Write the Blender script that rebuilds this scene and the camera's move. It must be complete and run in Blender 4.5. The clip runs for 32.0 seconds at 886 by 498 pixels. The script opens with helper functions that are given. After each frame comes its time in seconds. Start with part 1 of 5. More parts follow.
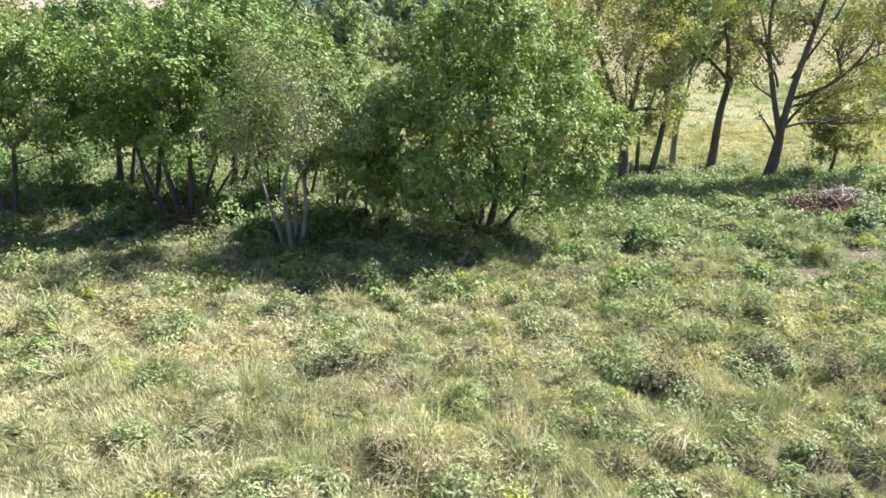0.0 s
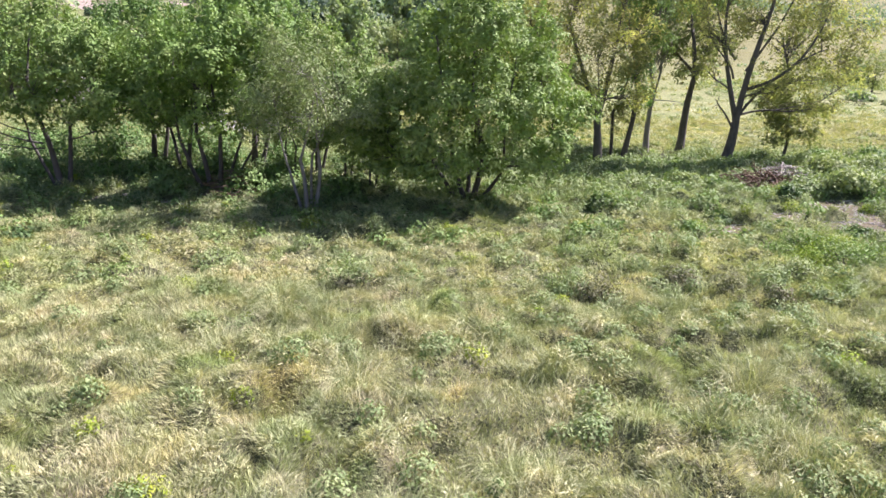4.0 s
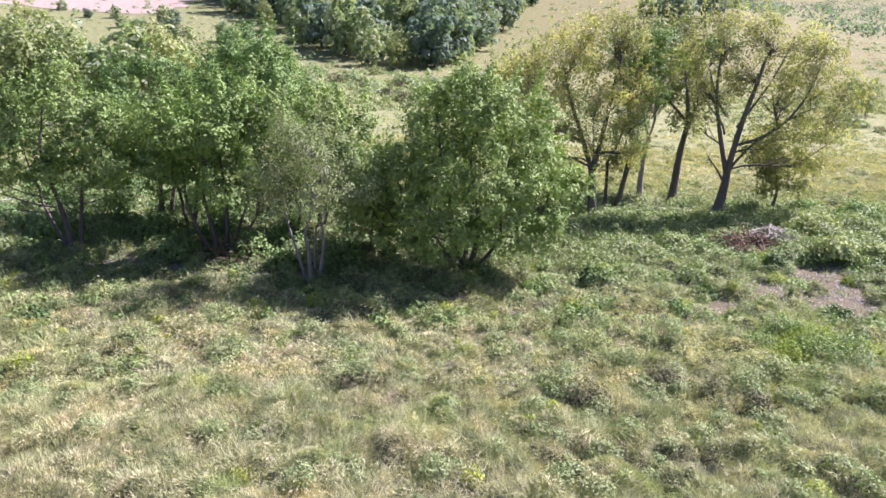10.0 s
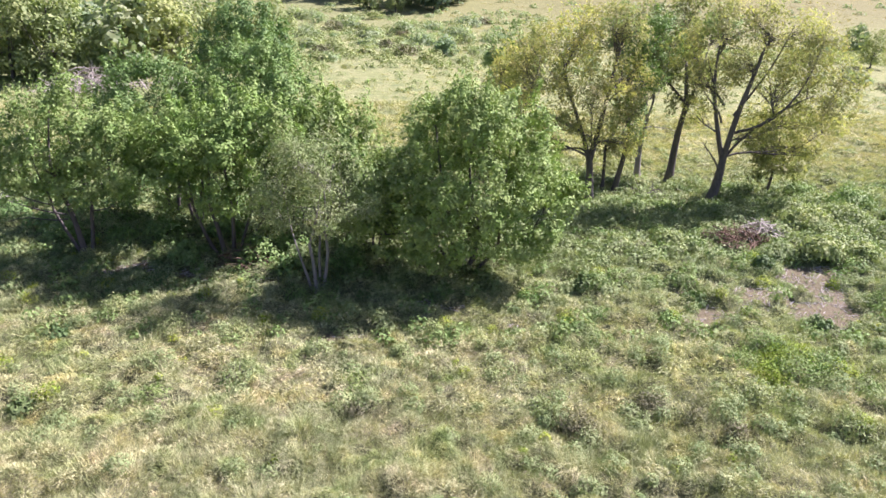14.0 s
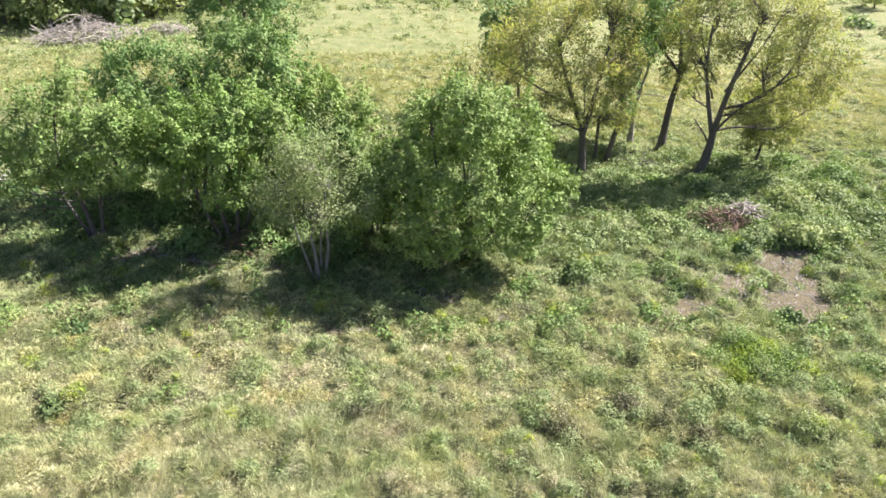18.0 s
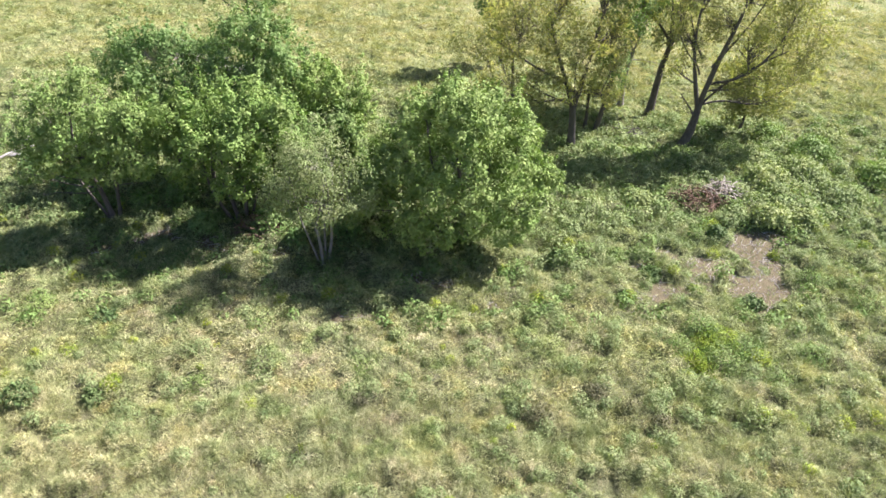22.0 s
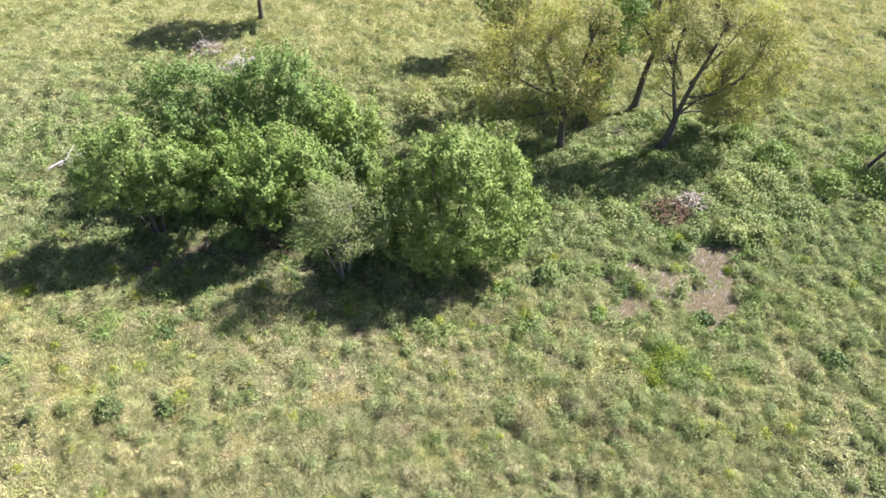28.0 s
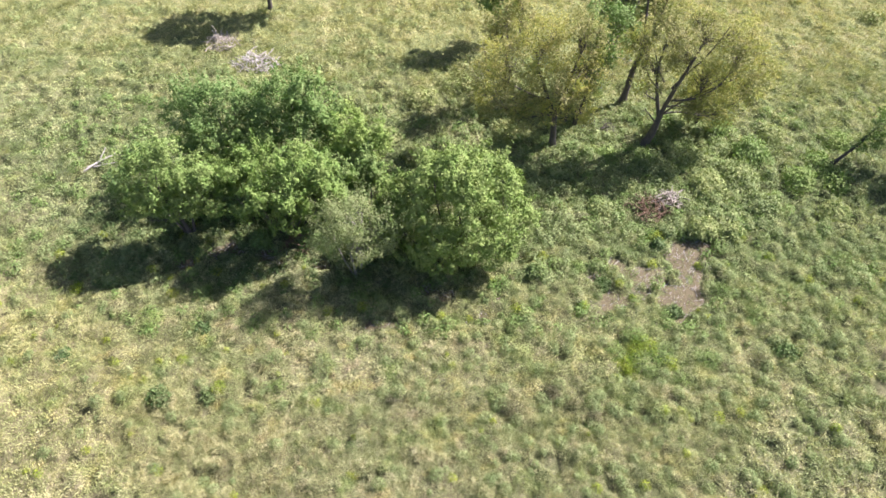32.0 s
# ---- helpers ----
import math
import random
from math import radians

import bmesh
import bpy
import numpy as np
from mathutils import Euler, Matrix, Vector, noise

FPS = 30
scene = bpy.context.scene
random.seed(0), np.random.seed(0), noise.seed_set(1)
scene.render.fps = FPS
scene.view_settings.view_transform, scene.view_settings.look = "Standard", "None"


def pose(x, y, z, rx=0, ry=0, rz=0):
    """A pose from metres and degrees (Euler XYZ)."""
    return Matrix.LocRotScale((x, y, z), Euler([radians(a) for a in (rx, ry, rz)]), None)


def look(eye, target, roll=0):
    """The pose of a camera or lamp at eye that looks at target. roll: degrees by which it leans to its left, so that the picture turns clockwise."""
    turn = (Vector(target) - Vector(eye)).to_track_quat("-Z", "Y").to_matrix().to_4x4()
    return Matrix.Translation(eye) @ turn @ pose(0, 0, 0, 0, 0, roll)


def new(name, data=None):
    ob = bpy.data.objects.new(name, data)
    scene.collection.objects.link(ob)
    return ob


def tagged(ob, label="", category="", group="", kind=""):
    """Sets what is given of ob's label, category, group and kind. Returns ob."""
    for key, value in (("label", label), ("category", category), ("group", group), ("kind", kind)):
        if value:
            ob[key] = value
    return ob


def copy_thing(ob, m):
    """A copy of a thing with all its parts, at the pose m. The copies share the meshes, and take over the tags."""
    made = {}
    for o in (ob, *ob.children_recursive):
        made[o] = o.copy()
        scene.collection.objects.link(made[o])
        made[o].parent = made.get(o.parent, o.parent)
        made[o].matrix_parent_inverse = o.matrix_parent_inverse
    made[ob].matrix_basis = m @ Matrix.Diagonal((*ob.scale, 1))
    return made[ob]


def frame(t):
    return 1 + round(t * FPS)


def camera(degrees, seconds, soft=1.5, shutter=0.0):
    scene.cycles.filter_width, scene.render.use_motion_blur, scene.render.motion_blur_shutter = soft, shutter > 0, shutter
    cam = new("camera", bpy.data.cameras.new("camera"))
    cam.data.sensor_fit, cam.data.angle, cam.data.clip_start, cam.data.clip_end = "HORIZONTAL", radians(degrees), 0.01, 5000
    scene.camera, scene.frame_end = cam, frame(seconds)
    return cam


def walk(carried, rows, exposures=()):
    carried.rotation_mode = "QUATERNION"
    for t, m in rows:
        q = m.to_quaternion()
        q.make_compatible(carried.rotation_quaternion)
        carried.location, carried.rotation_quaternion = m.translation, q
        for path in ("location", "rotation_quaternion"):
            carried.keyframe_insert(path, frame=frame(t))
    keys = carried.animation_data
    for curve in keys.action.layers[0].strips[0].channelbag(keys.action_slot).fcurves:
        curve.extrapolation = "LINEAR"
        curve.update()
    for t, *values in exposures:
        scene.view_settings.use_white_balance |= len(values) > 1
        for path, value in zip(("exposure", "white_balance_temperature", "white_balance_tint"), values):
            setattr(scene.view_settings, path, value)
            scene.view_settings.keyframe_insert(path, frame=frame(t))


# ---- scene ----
cam = camera(64.0, 32.0, soft=1.6)
METRES, EYE, TILT, LEAN, TURN = 36.0, 7.0, -16.6, 0.0, 0.0
ROWS = [
    (0.0, 0.0, 0.0, 0.0, 0.0, 0.0, -0.0),
    (0.5, 0.0019, -0.0156, -0.0051, -0.02, 0.0, -0.0),
    (1.0, 0.0036, -0.0322, -0.0113, -0.09, -0.01, -0.06),
    (1.5, 0.0047, -0.051, -0.0177, -0.1, -0.03, -0.1),
    (2.0, 0.0056, -0.0717, -0.0242, -0.13, -0.03, -0.14),
    (2.5, 0.0067, -0.0938, -0.0318, -0.1, -0.05, -0.15),
    (4.5, 0.0096, -0.1309, -0.0393, -0.03, -0.23, -0.33),
    (5.0, 0.0101, -0.1315, -0.0336, -0.06, -0.3, -0.38),
    (5.5, 0.0104, -0.1327, -0.0266, -0.06, -0.35, -0.44),
    (6.0, 0.0102, -0.1348, -0.019, -0.09, -0.37, -0.49),
    (6.5, 0.0102, -0.1376, -0.0124, -0.1, -0.38, -0.53),
    (7.0, 0.0103, -0.1404, -0.0051, -0.14, -0.41, -0.6),
    (7.5, 0.0108, -0.1428, 0.0011, -0.16, -0.38, -0.69),
    (8.0, 0.0097, -0.1455, 0.0081, -0.25, -0.4, -0.78),
    (8.5, 0.0076, -0.1489, 0.0153, -0.27, -0.43, -0.78),
    (9.0, 0.006, -0.1528, 0.0238, -0.23, -0.51, -0.72),
    (9.5, 0.0061, -0.1561, 0.0351, -0.23, -0.6, -0.7),
    (10.0, 0.0071, -0.1597, 0.0459, -0.23, -0.6, -0.73),
    (10.5, 0.0079, -0.1624, 0.0573, -0.29, -0.63, -0.83),
    (11.0, 0.007, -0.165, 0.0695, -0.3, -0.67, -0.86),
    (11.5, 0.0058, -0.1681, 0.0808, -0.25, -0.77, -0.78),
    (12.0, 0.0056, -0.1701, 0.0923, -0.23, -1.34, -0.66),
    (12.5, 0.006, -0.1723, 0.1042, -0.18, -2.2, -0.57),
    (13.0, 0.0074, -0.1754, 0.1153, -0.12, -3.27, -0.48),
    (13.5, 0.0086, -0.1798, 0.1263, -0.11, -4.62, -0.41),
    (14.0, 0.0087, -0.1851, 0.1374, -0.1, -6.02, -0.34),
    (14.5, 0.0095, -0.1893, 0.1486, -0.08, -7.44, -0.27),
    (15.0, 0.0101, -0.1933, 0.1601, -0.1, -8.86, -0.26),
    (15.5, 0.0108, -0.1968, 0.172, -0.12, -10.28, -0.23),
    (17.5, 0.0118, -0.2097, 0.2207, -0.23, -12.39, -0.37),
    (18.0, 0.0121, -0.214, 0.2319, -0.23, -12.57, -0.37),
    (18.5, 0.0127, -0.2186, 0.2435, -0.25, -13.48, -0.43),
    (19.0, 0.0127, -0.2226, 0.2555, -0.25, -14.84, -0.4),
    (19.5, 0.0132, -0.2272, 0.2686, -0.25, -16.19, -0.37),
    (20.0, 0.0133, -0.2321, 0.2845, -0.3, -17.47, -0.45),
    (20.5, 0.0132, -0.237, 0.2999, -0.29, -18.61, -0.38),
    (21.0, 0.0139, -0.2423, 0.3174, -0.33, -19.81, -0.42),
    (21.5, 0.0141, -0.2483, 0.3381, -0.37, -20.26, -0.48),
    (22.0, 0.0146, -0.2546, 0.3579, -0.39, -20.33, -0.56),
    (22.5, 0.0154, -0.261, 0.378, -0.43, -20.38, -0.71),
    (23.0, 0.0157, -0.2672, 0.399, -0.53, -20.44, -0.97),
    (23.5, 0.0154, -0.2744, 0.4193, -0.64, -20.49, -1.23),
    (24.0, 0.014, -0.2818, 0.4406, -0.71, -20.56, -1.38),
    (24.5, 0.0119, -0.2879, 0.4609, -0.69, -20.58, -1.32),
    (25.0, 0.0117, -0.2933, 0.4803, -0.69, -20.91, -1.32),
    (25.5, 0.0118, -0.2961, 0.5022, -0.73, -22.64, -1.34),
    (27.5, 0.0052, -0.315, 0.587, -0.58, -28.52, -0.79),
    (28.0, 0.0038, -0.3215, 0.6079, -0.54, -29.46, -0.68),
    (28.5, 0.0028, -0.3282, 0.6306, -0.48, -29.89, -0.57),
    (29.0, 0.0024, -0.3353, 0.6518, -0.46, -29.94, -0.5),
    (29.5, 0.0024, -0.3419, 0.6722, -0.43, -30.01, -0.46),
    (30.0, 0.0022, -0.3479, 0.695, -0.42, -30.08, -0.44),
    (30.5, 0.0015, -0.3533, 0.7179, -0.42, -30.16, -0.41),
    (31.0, 0.003, -0.3614, 0.7384, -0.39, -30.33, -0.36),
    (31.5, 0.0024, -0.3687, 0.7607, -0.49, -32.79, -0.44),
    (32.0, 0.0033, -0.3752, 0.7846, -0.49, -35.1, -0.42),
]
walk(cam, [(t, pose(0, 0, EYE, TILT, LEAN, TURN) @ pose(METRES * x, METRES * y, METRES * z, 90 + pitch, roll, yaw)) for t, x, y, z, yaw, pitch, roll in ROWS],
     exposures=[(0.0, 1.79, 5780, 31), (2.0, 1.73, 5760, 33), (6.0, 1.64, 5780, 32), (9.0, 1.66, 5590, 40), (12.5, 1.72, 5620, 47), (15.0, 1.75, 5880, 30), (18.0, 1.77, 5970, 25), (24.0, 1.71, 6000, 25), (32.0, 1.60, 6050, 28)])

# ---- light ----
SUN_AZ, SUN_EL = 29.0, 44.0  # degrees from +x towards +y; height over the horizon
world = bpy.data.worlds.new("sky")
scene.world = world
world.use_nodes = True
wn = world.node_tree.nodes
sky = wn.new("ShaderNodeTexSky")
sky.sky_type = "NISHITA"
sky.sun_disc = False
sky.sun_elevation = radians(SUN_EL)
sky.sun_rotation = radians(90 - SUN_AZ)
sky.altitude, sky.air_density, sky.dust_density = 300, 1.2, 2.0
wn["Background"].inputs["Strength"].default_value = 0.048
world.node_tree.links.new(sky.outputs[0], wn["Background"].inputs["Color"])
sun = new("sun", bpy.data.lights.new("sun", "SUN"))
sun.data.energy, sun.data.angle, sun.data.color = 5.0, radians(0.53), (1.0, 0.95, 0.86)
_a, _e = radians(SUN_AZ), radians(SUN_EL)
sun.matrix_world = look((math.cos(_a) * math.cos(_e) * 60, math.sin(_a) * math.cos(_e) * 60, math.sin(_e) * 60), (0, 0, 0))


# ---- small tools ----
rng = np.random.default_rng(7)
_grid = np.random.default_rng(3).random((256, 256))


def vnoise(x, y, size, seed=0):
    """Smooth value noise, 0 to 1, with bumps of about that size."""
    u, v = np.asarray(x) / size + 17.3 * seed + 900, np.asarray(y) / size + 41.7 * seed + 900
    i, j = np.floor(u).astype(int), np.floor(v).astype(int)
    a, b = u - i, v - j
    a, b = a * a * (3 - 2 * a), b * b * (3 - 2 * b)
    g = lambda p, q: _grid[p % 256, q % 256]
    return (g(i, j) * (1 - a) + g(i + 1, j) * a) * (1 - b) + (g(i, j + 1) * (1 - a) + g(i + 1, j + 1) * a) * b


def step(lo, hi, v):
    k = np.clip((np.asarray(v, float) - lo) / (hi - lo), 0, 1)
    return k * k * (3 - 2 * k)


def lumps(x, y, cell, seed):
    """Rounded mounds at jittered places, 0 to 1, each of its own girth and height."""
    u, v = np.asarray(x, float) / cell + 500, np.asarray(y, float) / cell + 500
    i, j = np.floor(u).astype(int), np.floor(v).astype(int)
    best = np.zeros(np.shape(u))
    for a in (-1, 0, 1):
        for b in (-1, 0, 1):
            p, q = i + a + 57 * seed, j + b + 91 * seed
            cx, cy, big, tall = (_grid[(p + 37 * n) % 256, (q + 101 * n) % 256] for n in range(4))
            d = ((u - i - a - cx) ** 2 + (v - j - b - cy) ** 2) / (0.42 + 0.45 * big) ** 2
            best = np.maximum(best, np.clip(1 - d, 0, 1) ** 0.8 * (0.3 + 0.7 * tall))
    return best


SPOTS = {"worn soil with wood litter in the weedy clearing": [(14.6, 22.7, 2.9, 1.7), (17.2, 24.0, 1.5, 2.2), (12.0, 20.9, 2.0, 0.7), (16.8, 18.9, 1.5, 0.9), (15.8, 20.6, 1.3, 1.6), (11.2, 22.6, 1.2, 0.5)],
         "trodden brown soil under the grove": [(-16.0, 23.6, 1.0, 0.45), (-13.6, 24.8, 1.4, 0.6), (-10.6, 24.4, 1.4, 0.6), (-7.8, 23.6, 1.0, 0.5)],
         "trodden soil in the round tree's shade": [(-3.2, 18.9, 1.0, 0.5), (0.2, 21.6, 1.4, 0.7)]}


def bare(x, y, spots=None):
    """How bare the ground is: the worn patch and the trodden places under the grove."""
    w = np.zeros(np.shape(x))
    for a, b, r, t in spots or [q for some in SPOTS.values() for q in some]:
        w = np.maximum(w, 1.1 - 0.5 * (((x - a) / r) ** 2 + ((y - b) / t) ** 2))
    return w - 1.2 * (vnoise(x, y, 0.9, 11) - 0.32) - 1.0 * (vnoise(x, y, 0.4, 12) - 0.5)


def tufted(x, y):
    """The hummocky relief of the rank growth round the groves, smooth where the soil is worn bare."""
    where = step(-7, -3, y) * (1 - 0.45 * step(40, 50, y)) * (1 - step(60, 67, y)) * (1 - step(44, 50, np.abs(x))) * (1 - step(0.1, 0.5, bare(x, y)))
    much = 0.45 + 0.75 * vnoise(x, y, 4.5, 40) + 0.1 * step(2, 10, x)
    return where * much * (0.44 * lumps(x, y, 1.35, 1) + 0.27 * lumps(x, y, 0.7, 2))


def height(x, y):
    """The lie of the land: a flat pasture, a dip to the right behind the trees, hills beyond."""
    x, y = np.asarray(x, float), np.asarray(y, float)
    z = 0.24 * (vnoise(x, y, 9, 1) - 0.5) + 0.9 * (vnoise(x, y, 34, 2) - 0.5) * step(28, 60, np.hypot(x, y - 15))
    z = z - 0.9 * step(27, 44, y) * step(2, 16, x) * (1 - step(60, 120, y))
    z = z + 0.45 * step(22, 32, y) * step(-8, -20, x) * (1 - step(40, 60, y))
    z = z + tufted(x, y)
    far = np.hypot(x, y)
    turn = np.arctan2(x, np.maximum(y, 1))
    crest = 25 - 19 * step(0.28, 0.62, turn) + 7 * vnoise(turn * 60, far * 0.1, 20, 5)
    z = z + crest * step(125, 400, np.where(y > -40, far, far * 0.55))
    z = z + 14 * (vnoise(x, y, 260, 4) - 0.5) * step(200, 500, far)
    z = z + 72 * step(550, 1500, far) * (0.65 + 0.7 * vnoise(x, y, 500, 6))
    return z


def quads_mesh(name, verts, faces):
    """A mesh from arrays of corners and four-cornered faces."""
    verts, faces = np.ascontiguousarray(verts, np.float32), np.ascontiguousarray(faces, np.int32)
    me = bpy.data.meshes.new(name)
    me.vertices.add(len(verts))
    me.vertices.foreach_set("co", verts.ravel())
    me.loops.add(faces.size)
    me.loops.foreach_set("vertex_index", faces.ravel())
    me.polygons.add(len(faces))
    me.polygons.foreach_set("loop_start", np.arange(0, faces.size, 4, dtype=np.int32))
    me.update(calc_edges=True)
    return me


def smooth(me):
    me.polygons.foreach_set("use_smooth", np.ones(len(me.polygons), bool))
    return me


def part(name, me, mat, parent=None, label=""):
    ob = new(name, me)
    if not me.materials:
        me.materials.append(mat)
    ob.parent = parent
    return tagged(ob, label)


def thing(name, x, y, label, category, group="", z=None):
    ob = new(name)
    ob.empty_display_size = 0.3
    ob.location = (x, y, float(height(x, y)) if z is None else z)
    return tagged(ob, label, category, group)


def tube(path, radii, sides=7, wobble=0.0):
    """Corners and faces of a tapered tube along points."""
    path, radii = np.asarray(path, float), np.asarray(radii, float)
    along = np.gradient(path, axis=0)
    along /= np.linalg.norm(along, axis=1)[:, None] + 1e-9
    ref = np.where(np.abs(along[:, 2:3]) > 0.9, [[1.0, 0, 0]], [[0, 0, 1.0]])
    u = np.cross(along, ref)
    u /= np.linalg.norm(u, axis=1)[:, None] + 1e-9
    v = np.cross(along, u)
    ang = np.arange(sides) / sides * 2 * math.pi
    r = radii[:, None, None] * (1 + wobble * rng.normal(size=(len(path), sides, 1)))
    verts = path[:, None] + r * (u[:, None] * np.cos(ang)[None, :, None] + v[:, None] * np.sin(ang)[None, :, None])
    k = np.arange(sides)
    rows = [np.stack([i * sides + k, i * sides + (k + 1) % sides, (i + 1) * sides + (k + 1) % sides, (i + 1) * sides + k], 1) for i in range(len(path) - 1)]
    return verts.reshape(-1, 3), np.concatenate(rows)


def joined(pieces):
    vs, fs, n = [], [], 0
    for v, f in pieces:
        vs.append(v), fs.append(f + n)
        n += len(v)
    return np.concatenate(vs), np.concatenate(fs)


def bent(a, b, n=6, sag=0.12, jitter=0.06):
    """A crooked line from a to b that rises first and spreads later."""
    a, b = np.asarray(a, float), np.asarray(b, float)
    k = np.linspace(0, 1, n)[:, None]
    d = b - a
    size = np.linalg.norm(d)
    line = a + d * k
    line[:, 2:3] += sag * size * np.sin(k * math.pi)
    bow, sway = rng.normal(size=(1, 3)) * jitter * size, rng.normal(size=(1, 3)) * jitter * size * 0.5
    line += np.sin(k * math.pi) * bow * 1.6 + np.sin(k * 2 * math.pi) * sway
    return line


def leaves(centres, length, width, up=0.5, lie=None, along=None):
    """One four-cornered leaf at every centre, turned at random with a bias to lie flat, or along the normals given."""
    n = len(centres)
    nor = rng.normal(size=(n, 3))
    if lie is None:
        nor[:, 2] = np.abs(nor[:, 2]) + up
    else:
        nor = nor * 0.42 + lie
    nor /= np.linalg.norm(nor, axis=1)[:, None]
    d = np.cross(nor, rng.normal(size=(n, 3)))
    d /= np.linalg.norm(d, axis=1)[:, None] + 1e-9
    if along is not None:
        d = along / np.linalg.norm(along, axis=1)[:, None]
    s = np.cross(nor, d)
    s /= np.linalg.norm(s, axis=1)[:, None] + 1e-9
    size = rng.uniform(0.65, 1.35, (n, 1))
    ln, w = length * size, width * size
    droop = np.array([[0, 0, -0.18]]) * ln
    v = np.stack([centres - d * ln * 0.5, centres + s * w * 0.5 - d * ln * 0.08, centres + d * ln * 0.5 + droop, centres - s * w * 0.5 - d * ln * 0.08], 1)
    return v.reshape(-1, 3), np.arange(4 * n).reshape(-1, 4)


# ---- materials ----
def mat_new(name, rough=0.8, spec=0.25):
    m = bpy.data.materials.new(name)
    m.use_nodes = True
    b = m.node_tree.nodes["Principled BSDF"]
    b.inputs["Roughness"].default_value = rough
    b.inputs["Specular IOR Level"].default_value = spec
    return m, m.node_tree.nodes, m.node_tree.links, b


def ramp(nodes, links, source, stops):
    r = nodes.new("ShaderNodeValToRGB")
    r.color_ramp.interpolation = "LINEAR"
    for n, (at, c) in enumerate(stops):
        e = r.color_ramp.elements[n] if n < 2 else r.color_ramp.elements.new(at)
        e.position, e.color = at, (*c, 1)
    links.new(source, r.inputs[0])
    return r.outputs[0]


def noise_node(nodes, links, coord, scale, detail=4.0, rough=0.6):
    n = nodes.new("ShaderNodeTexNoise")
    n.inputs["Scale"].default_value, n.inputs["Detail"].default_value, n.inputs["Roughness"].default_value = scale, detail, rough
    links.new(coord, n.inputs["Vector"])
    return n.outputs["Fac"]


def mix(nodes, links, fac, a, b, how="MIX"):
    m = nodes.new("ShaderNodeMix")
    m.data_type, m.blend_type = "RGBA", how
    for sock, v in ((m.inputs[0], fac), (m.inputs[6], a), (m.inputs[7], b)):
        if isinstance(v, (int, float)):
            sock.default_value = v
        elif isinstance(v, tuple):
            sock.default_value = (*v, 1)
        else:
            links.new(v, sock)
    return m.outputs[2]


def leaf_mat(name, stops, through_light=0.22, patch=1.4, patch_tint=(0.7, 0.9, 0.55), rough=0.65):
    """Foliage: each leaf takes its own tone, whole sprays drift in tone, and light comes through."""
    m, n, l, b = mat_new(name, rough, 0.16)
    geo = n.new("ShaderNodeNewGeometry")
    info = n.new("ShaderNodeObjectInfo")
    own = ramp(n, l, geo.outputs["Random Per Island"], stops)
    even = ramp(n, l, geo.outputs["Random Per Island"], [(0.0, stops[len(stops) // 2][1]), (1.0, stops[len(stops) // 2][1])])
    own = mix(n, l, 0.68, own, even)
    fac = noise_node(n, l, geo.outputs["Position"], patch, 3.0)
    fine = noise_node(n, l, geo.outputs["Position"], patch * 2.6, 2.0)
    drift = ramp(n, l, fac, [(0.3, patch_tint), (0.7, (1.15, 1.1, 1.0))])
    drift = mix(n, l, 1.0, drift, ramp(n, l, fine, [(0.34, (0.7, 0.76, 0.66)), (0.66, (1.18, 1.17, 1.1))]), "MULTIPLY")
    col = mix(n, l, 1.0, own, drift, "MULTIPLY")
    tree = ramp(n, l, info.outputs["Random"], [(0.0, (0.85, 0.9, 0.9)), (1.0, (1.12, 1.08, 1.0))])
    col = mix(n, l, 1.0, col, tree, "MULTIPLY")
    l.new(col, b.inputs["Base Color"])
    t = n.new("ShaderNodeBsdfTranslucent")
    bright = mix(n, l, 1.0, col, (1.0, 1.15, 0.6), "MULTIPLY")
    l.new(bright, t.inputs["Color"])
    s = n.new("ShaderNodeMixShader")
    s.inputs[0].default_value = through_light
    l.new(b.outputs[0], s.inputs[1]), l.new(t.outputs[0], s.inputs[2])
    l.new(s.outputs[0], n["Material Output"].inputs[0])
    return m


def bark_mat(name, dark, light, scale=9.0):
    m, n, l, b = mat_new(name, 0.92, 0.15)
    geo = n.new("ShaderNodeNewGeometry")
    mp = n.new("ShaderNodeMapping")
    mp.inputs["Scale"].default_value = (1, 1, 0.22)
    l.new(geo.outputs["Position"], mp.inputs["Vector"])
    f = noise_node(n, l, mp.outputs[0], scale, 5.0, 0.7)
    g = noise_node(n, l, geo.outputs["Position"], 1.3, 2.0)
    col = mix(n, l, g, ramp(n, l, f, [(0.35, dark), (0.65, light)]), light)
    l.new(col, b.inputs["Base Color"])
    bp = n.new("ShaderNodeBump")
    bp.inputs["Strength"].default_value, bp.inputs["Distance"].default_value = 0.6, 0.03
    l.new(f, bp.inputs["Height"]), l.new(bp.outputs[0], b.inputs["Normal"])
    return m


